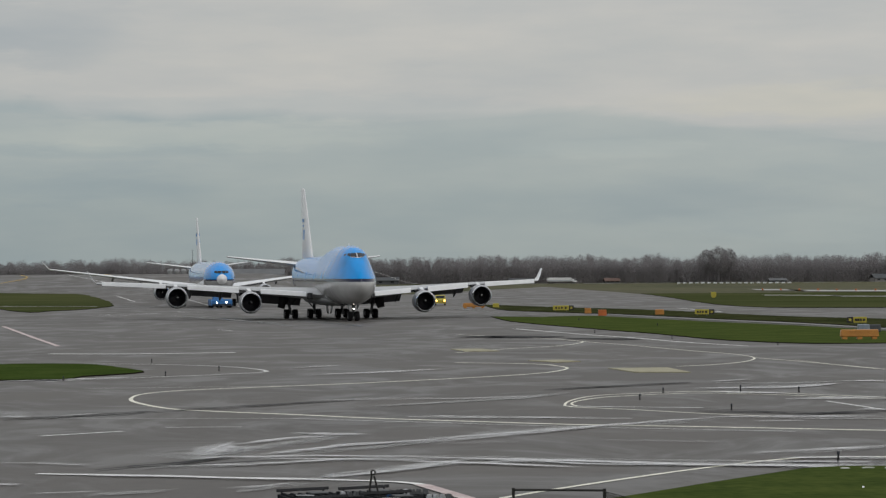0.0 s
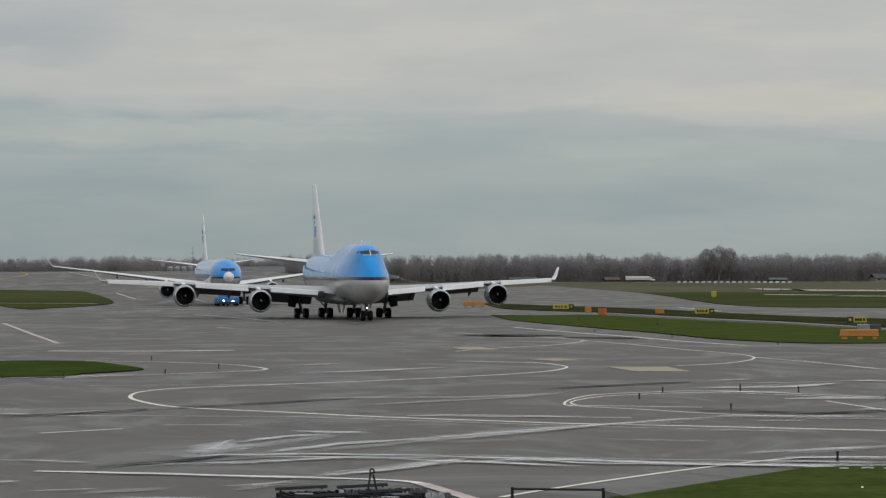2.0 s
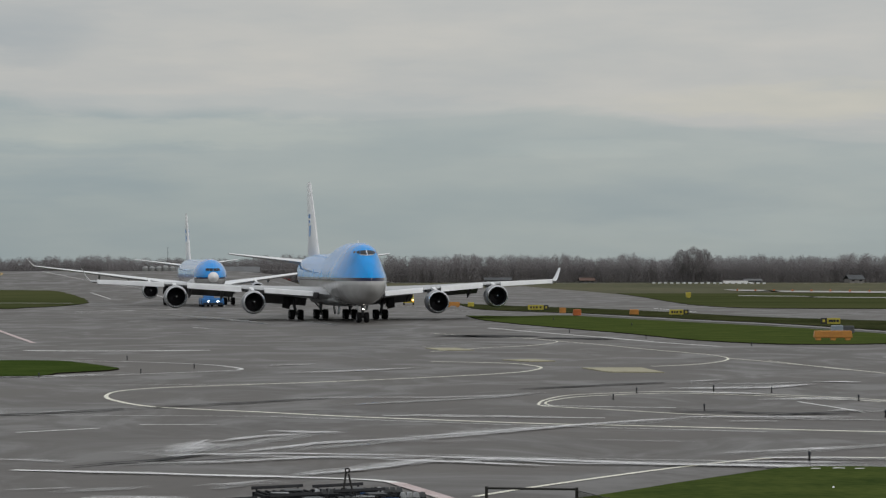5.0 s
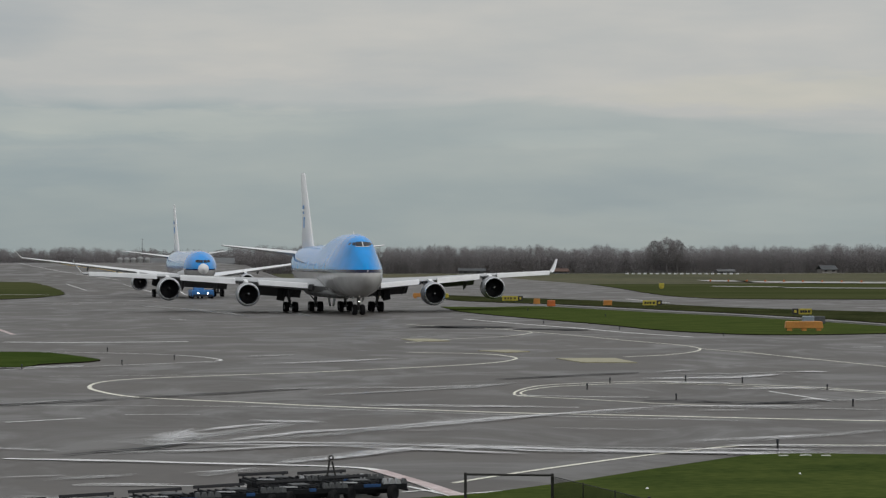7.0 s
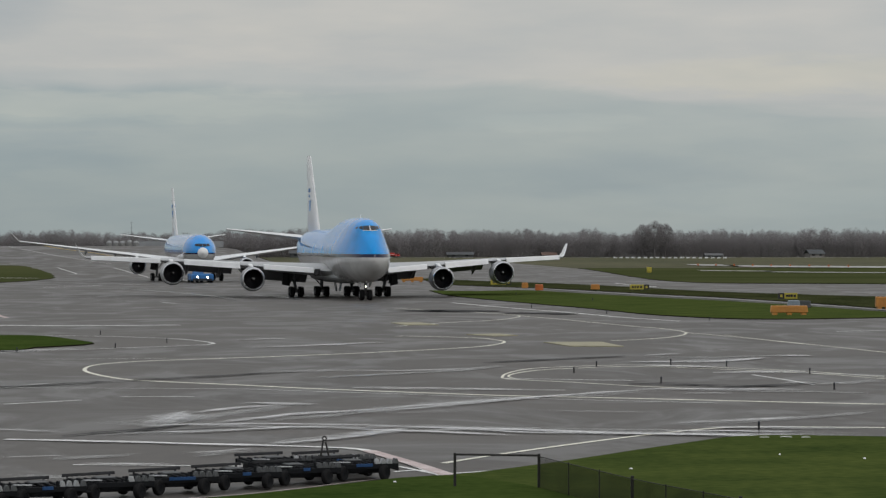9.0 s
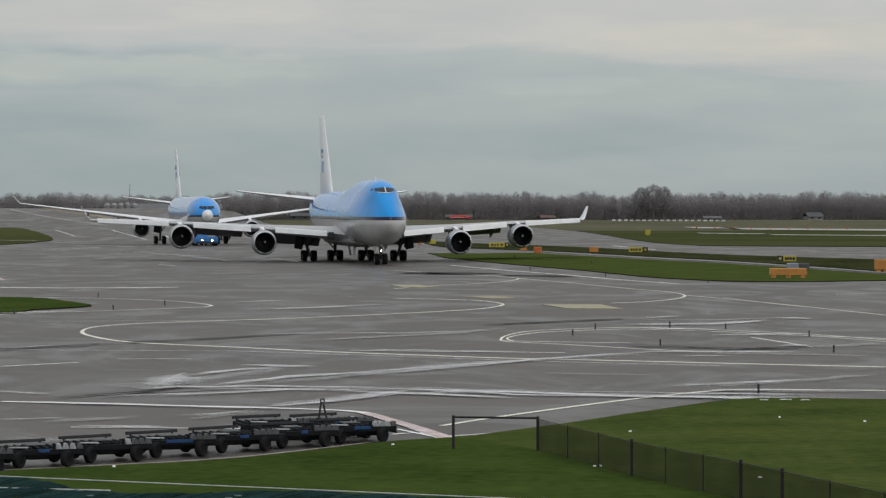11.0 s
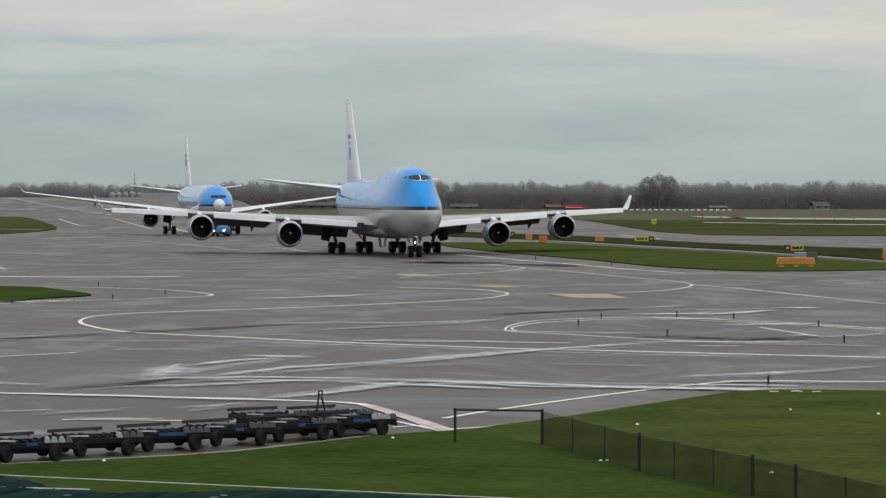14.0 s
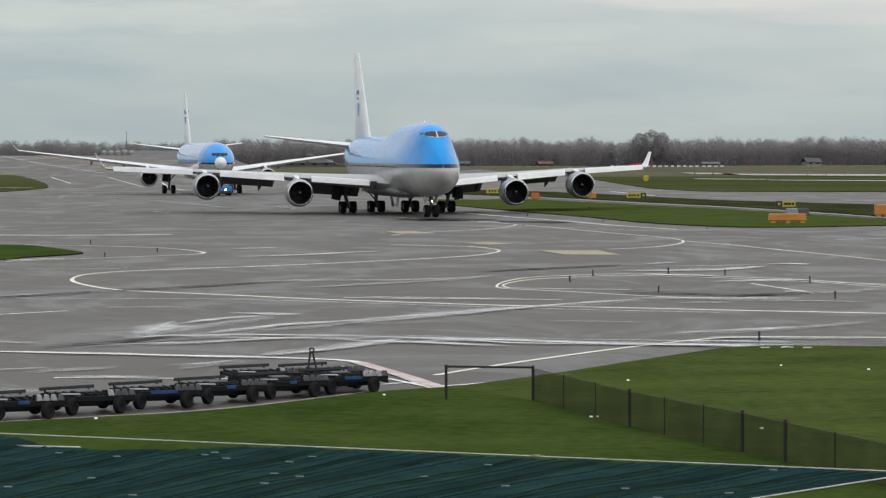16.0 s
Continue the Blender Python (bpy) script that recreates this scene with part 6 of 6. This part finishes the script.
def net_point(q, t):
    """A place on the net: q along the white rope, t away from it."""
    # between its first ties the net sags away from the rope
    if 0.14 < q < 0.42:
        t += 0.11 * math.sin(math.pi * (q - 0.14) / 0.28) * (1 - t)
    base = far_a.lerp(far_b, q) + Vector((-3.0, -13.0)) * t * (1 - q) + (near_b - far_b) * t * 1.6 * q
    return base.x, base.y


strips = 30
for k in range(strips):
    b1 = bmesh.new()
    left, right = [], []
    n = 26
    for i in range(n + 1):
        t = i / n
        for row, f in ((left, k), (right, k + 1.12)):
            q = min(1.0, (f + 0.3 * noise.noise((t * 3, int(f + 0.2) * 2.0, 1)) * (0 < f < strips)) / strips)
            px, py = net_point(q, t)
            row.append(b1.verts.new((px, py, net_z(px, py) + 0.015 * (k % 2))))
    fold = [v.co.copy() for v in left]
    quads(b1, left, right, closed=False)
    part("net_strip", b1, NET_DARK if k % 4 == 1 else NET_GREEN, net, "dark green netting strip")
    if k:
        b1 = bmesh.new()
        up, dn = [], []
        for p in fold[1:]:
            wd = 0.006 + 0.035 * abs(noise.noise((p.y * 0.4, k * 3.0, 6)))
            up.append(b1.verts.new((p.x + wd, p.y, p.z + 0.03)))
            dn.append(b1.verts.new((p.x - wd, p.y, p.z + 0.04)))
        quads(b1, up, dn, closed=False)
        part("net_seam", b1, NET_SEAM, net, "dark doubled seam of the net")
for a, b in ((far_a, far_b), (far_b, near_b)):
    b1 = bmesh.new()
    prev = None
    for i in range(17):
        p = a.lerp(b, i / 16)
        q = (p.x, p.y, 2.46)
        if prev:
            tube(b1, prev, q, 0.01, n=6)
        prev = q
    part("edge_rope", b1, ROPE, net, "white edge rope")
b1 = bmesh.new()
tube(b1, (-9.0, 47.2, 2.42), (-5.3, 46.1, 2.44), 0.014, n=6)
part("inner_rope", b1, ROPE, net)
for p in (far_b, Vector((5.0, 40.5)), near_b):
    b1 = bmesh.new()
    tube(b1, (p.x, p.y, 0), (p.x, p.y, 2.28), 0.04, 0.035, 8)
    part("net_post", b1, POST, net)
rc = random.Random(9)
cbm = bmesh.new()
box(cbm, (0, 0, 0), (0.11, 0.016, 0.016))
clip_me = finish("net_clip", cbm, CLIP_GREY)
for i in range(60):
    px, py = net_point((rc.randrange(1, strips) + 0.1) / strips, rc.random())
    share("net_clip", clip_me, net, pose(px, py, net_z(px, py) + 0.06, 0, 0, rc.uniform(-20, 5)))


# ---- far vehicles ----
def lorry(name, label, length, h, mats, cab_mats, stripe=None):
    t = thing(name, label, "truck")
    b1 = bmesh.new()
    box(b1, (-0.9, 0, 0.9 + h / 2), (length - 2.4, 2.5, h))
    part("cargo_body", b1, mats, t)
    b1 = bmesh.new()
    box(b1, (length / 2 - 0.95, 0, 0.7 + h * 0.38), (1.9, 2.4, h * 0.76), top=0.92)
    cabin = part("cab", b1, cab_mats, t)
    b1 = bmesh.new()
    box(b1, (length / 2 - 0.6, 0, 0.7 + h * 0.55), (1.25, 2.45, h * 0.25))
    part("cab_window", b1, GLASS, cabin)
    b1 = bmesh.new()
    box(b1, (0, 0, 0.75), (length - 0.4, 2.2, 0.3))
    part("chassis", b1, CART_DARK, t)
    if stripe:
        b1 = bmesh.new()
        box(b1, (-0.9, -1.26, 0.9 + h * 0.3), (length - 2.6, 0.04, h * 0.14))
        part("stripe", b1, stripe, t)
    for xx in (-length / 2 + 1.2, -length / 2 + 2.5, length / 2 - 1.4):
        for y in (-1.05, 1.05):
            share("wheel", TRUCK_WHEEL, t, pose(xx, y, 0.5, 0, 0, 90))
    return t


TRUCK_WHEEL = wheel_mesh(0.5, 0.3)
white_truck = lorry("truck", "white box lorry on the far service road", 12.5, 1.6, TRUCK_WHITE, TRUCK_WHITE, CABINET)
red_truck = lorry("fire_truck", "long red airport vehicle with a pale stripe", 9.5, 1.15, FIRE_RED, FIRE_RED, TRUCK_WHITE)


def follow_car():
    t = thing("service_van", "yellow airport service van with warm lit headlamps", "van")
    b1 = bmesh.new()
    rings = [[Vector((x, y, z)) for x, y in ((-w, y0), (w, y0), (w, y1), (-w, y1))] for z, w, y0, y1 in ((0.35, 0.95, -2.2, 2.2), (1.0, 0.97, -2.25, 2.25), (1.15, 0.93, -1.5, 2.2), (1.85, 0.8, -0.8, 2.1))]
    loft(b1, rings)
    part("body", b1, SIGN_YELLOW, t)
    b1 = bmesh.new()
    box(b1, (0, -1.2, 1.5), (1.5, 0.06, 0.6), rx=-42)
    part("windscreen", b1, GLASS, t)
    for sx in (-1, 1):
        bulb(t, (sx * 0.72, -2.3, 0.85), 0.17, LAMP_WARM, "lit warm headlamp")
        for y in (-1.4, 1.4):
            share("wheel", VAN_WHEEL, t, pose(sx * 0.85, y, 0.34))
    return t


VAN_WHEEL = wheel_mesh(0.34, 0.22)
van = follow_car()


# ---- movement ----
JUMBO = [
    (0.0, -17.92, 381.71, 10.25), (0.5, -17.42, 378.55, 10.24), (1.0, -16.94, 375.74, 10.21), (1.5, -16.38, 373.21, 10.18), (2.0, -15.78, 370.92, 10.14),
    (2.5, -15.29, 368.82, 10.09), (3.0, -14.75, 366.86, 10.04), (3.5, -14.21, 365.01, 9.98), (4.0, -13.70, 363.22, 9.91), (6.5, -10.88, 354.20, 9.55),
    (7.0, -10.09, 352.21, 9.48), (7.5, -9.46, 350.11, 9.41), (8.0, -8.89, 347.90, 9.34), (8.5, -8.33, 345.57, 9.27), (9.0, -7.76, 343.10, 9.20),
    (9.5, -7.23, 340.51, 9.14), (10.0, -6.71, 337.79, 9.09), (12.5, -3.80, 322.54, 8.92), (13.0, -3.22, 319.26, 8.92), (13.5, -2.64, 315.96, 8.92),
    (14.0, -2.01, 312.66, 8.94), (14.5, -1.41, 309.40, 8.97), (15.0, -0.84, 306.20, 9.01), (15.5, -0.14, 303.11, 9.07), (16.0, 0.64, 300.16, 9.14)]
TWIN = [
    (0.0, -49.12, 526.18, 10.30), (0.5, -48.63, 523.82, 10.30), (1.0, -48.29, 521.61, 10.30), (1.5, -47.74, 519.54, 10.30), (2.0, -47.19, 517.61, 10.30),
    (2.5, -46.73, 515.79, 10.30), (3.0, -46.29, 514.06, 10.30), (3.5, -45.93, 512.43, 10.30), (4.0, -45.42, 510.86, 10.30), (6.5, -42.88, 503.51, 10.30),
    (7.0, -41.80, 502.03, 10.30), (7.5, -41.07, 500.52, 10.30), (8.0, -40.45, 498.96, 10.30), (8.5, -40.00, 497.33, 10.30), (9.0, -39.67, 495.61, 10.30),
    (9.5, -39.16, 493.80, 10.30), (10.0, -38.81, 491.88, 10.30), (12.5, -36.60, 480.04, 10.30), (13.0, -36.21, 477.12, 10.30), (13.5, -35.88, 473.99, 10.30),
    (14.0, -35.42, 470.62, 10.30), (14.5, -34.87, 467.00, 10.30), (15.0, -34.36, 463.12, 10.30), (15.5, -33.73, 458.96, 10.30), (16.0, -32.78, 454.51, 10.30)]


def motions():
    walk(jumbo_jet, [(t, pose(x, y, 0.02, 0, 0, a)) for t, x, y, a in JUMBO])
    walk(twin_jet, [(t, pose(x, y, 0.02, 0, 0, a)) for t, x, y, a in TWIN])
    # the tractor holds the twin's nose wheels, 4 m behind the nose
    rows = []
    for t, x, y, a in TWIN:
        q = pose(x, y, 0.02, 0, 0, a) @ Vector((0.0, 4.4, 0.0))
        rows.append((t, pose(q.x, q.y, 0.02, 0, 0, a)))
    walk(tug, rows)
    # the lorry slows and drops into an underpass
    walk(white_truck, [(t, pose(x, 1248 - 0.03 * x, z, 0, 0, -2)) for t, x, z in ((0, 24, -0.06), (1.5, 48.3, -0.06), (3.5, 81, -0.2), (4, 89.8, -0.7), (6.4, 129.8, -2.3), (7, 138.4, -2.7), (9, 166, -4.2), (16, 260, -4.3))])
    walk(red_truck, [(t, pose(39.0 + 15.3 * (t - 13), 1248 - 0.03 * (39 + 15.3 * (t - 13)), -0.06 - max(0, t - 12) * 0.25, 0, 0, -2)) for t in (0, 4, 8, 12, 16)])
    walk(van, [(0, pose(-11.5, 548, 0.02, 0, 0, 2)), (2.4, pose(-12.2, 545, 0.02, 0, 0, 2)), (4, pose(-12.4, 541, 0.02, 0, 0, 2)), (16, pose(-13.5, 505, 0.02, 0, 0, 2))])
    # wheels roll with the ground
    steps = [0.15 * i for i in range(107)] + [16.0]
    for wheel, (x, y, z), r, owner in rolling:
        path = JUMBO if owner == jumbo_jet else TWIN
        ts = [p[0] for p in path]
        way = np.concatenate([[0], np.cumsum([math.hypot(b[1] - a[1], b[2] - a[2]) for a, b in zip(path, path[1:])])])
        walk(wheel, [(t, pose(x, y, z, math.degrees(float(np.interp(t, ts, way)) / r) % 360)) for t in steps])


motions()
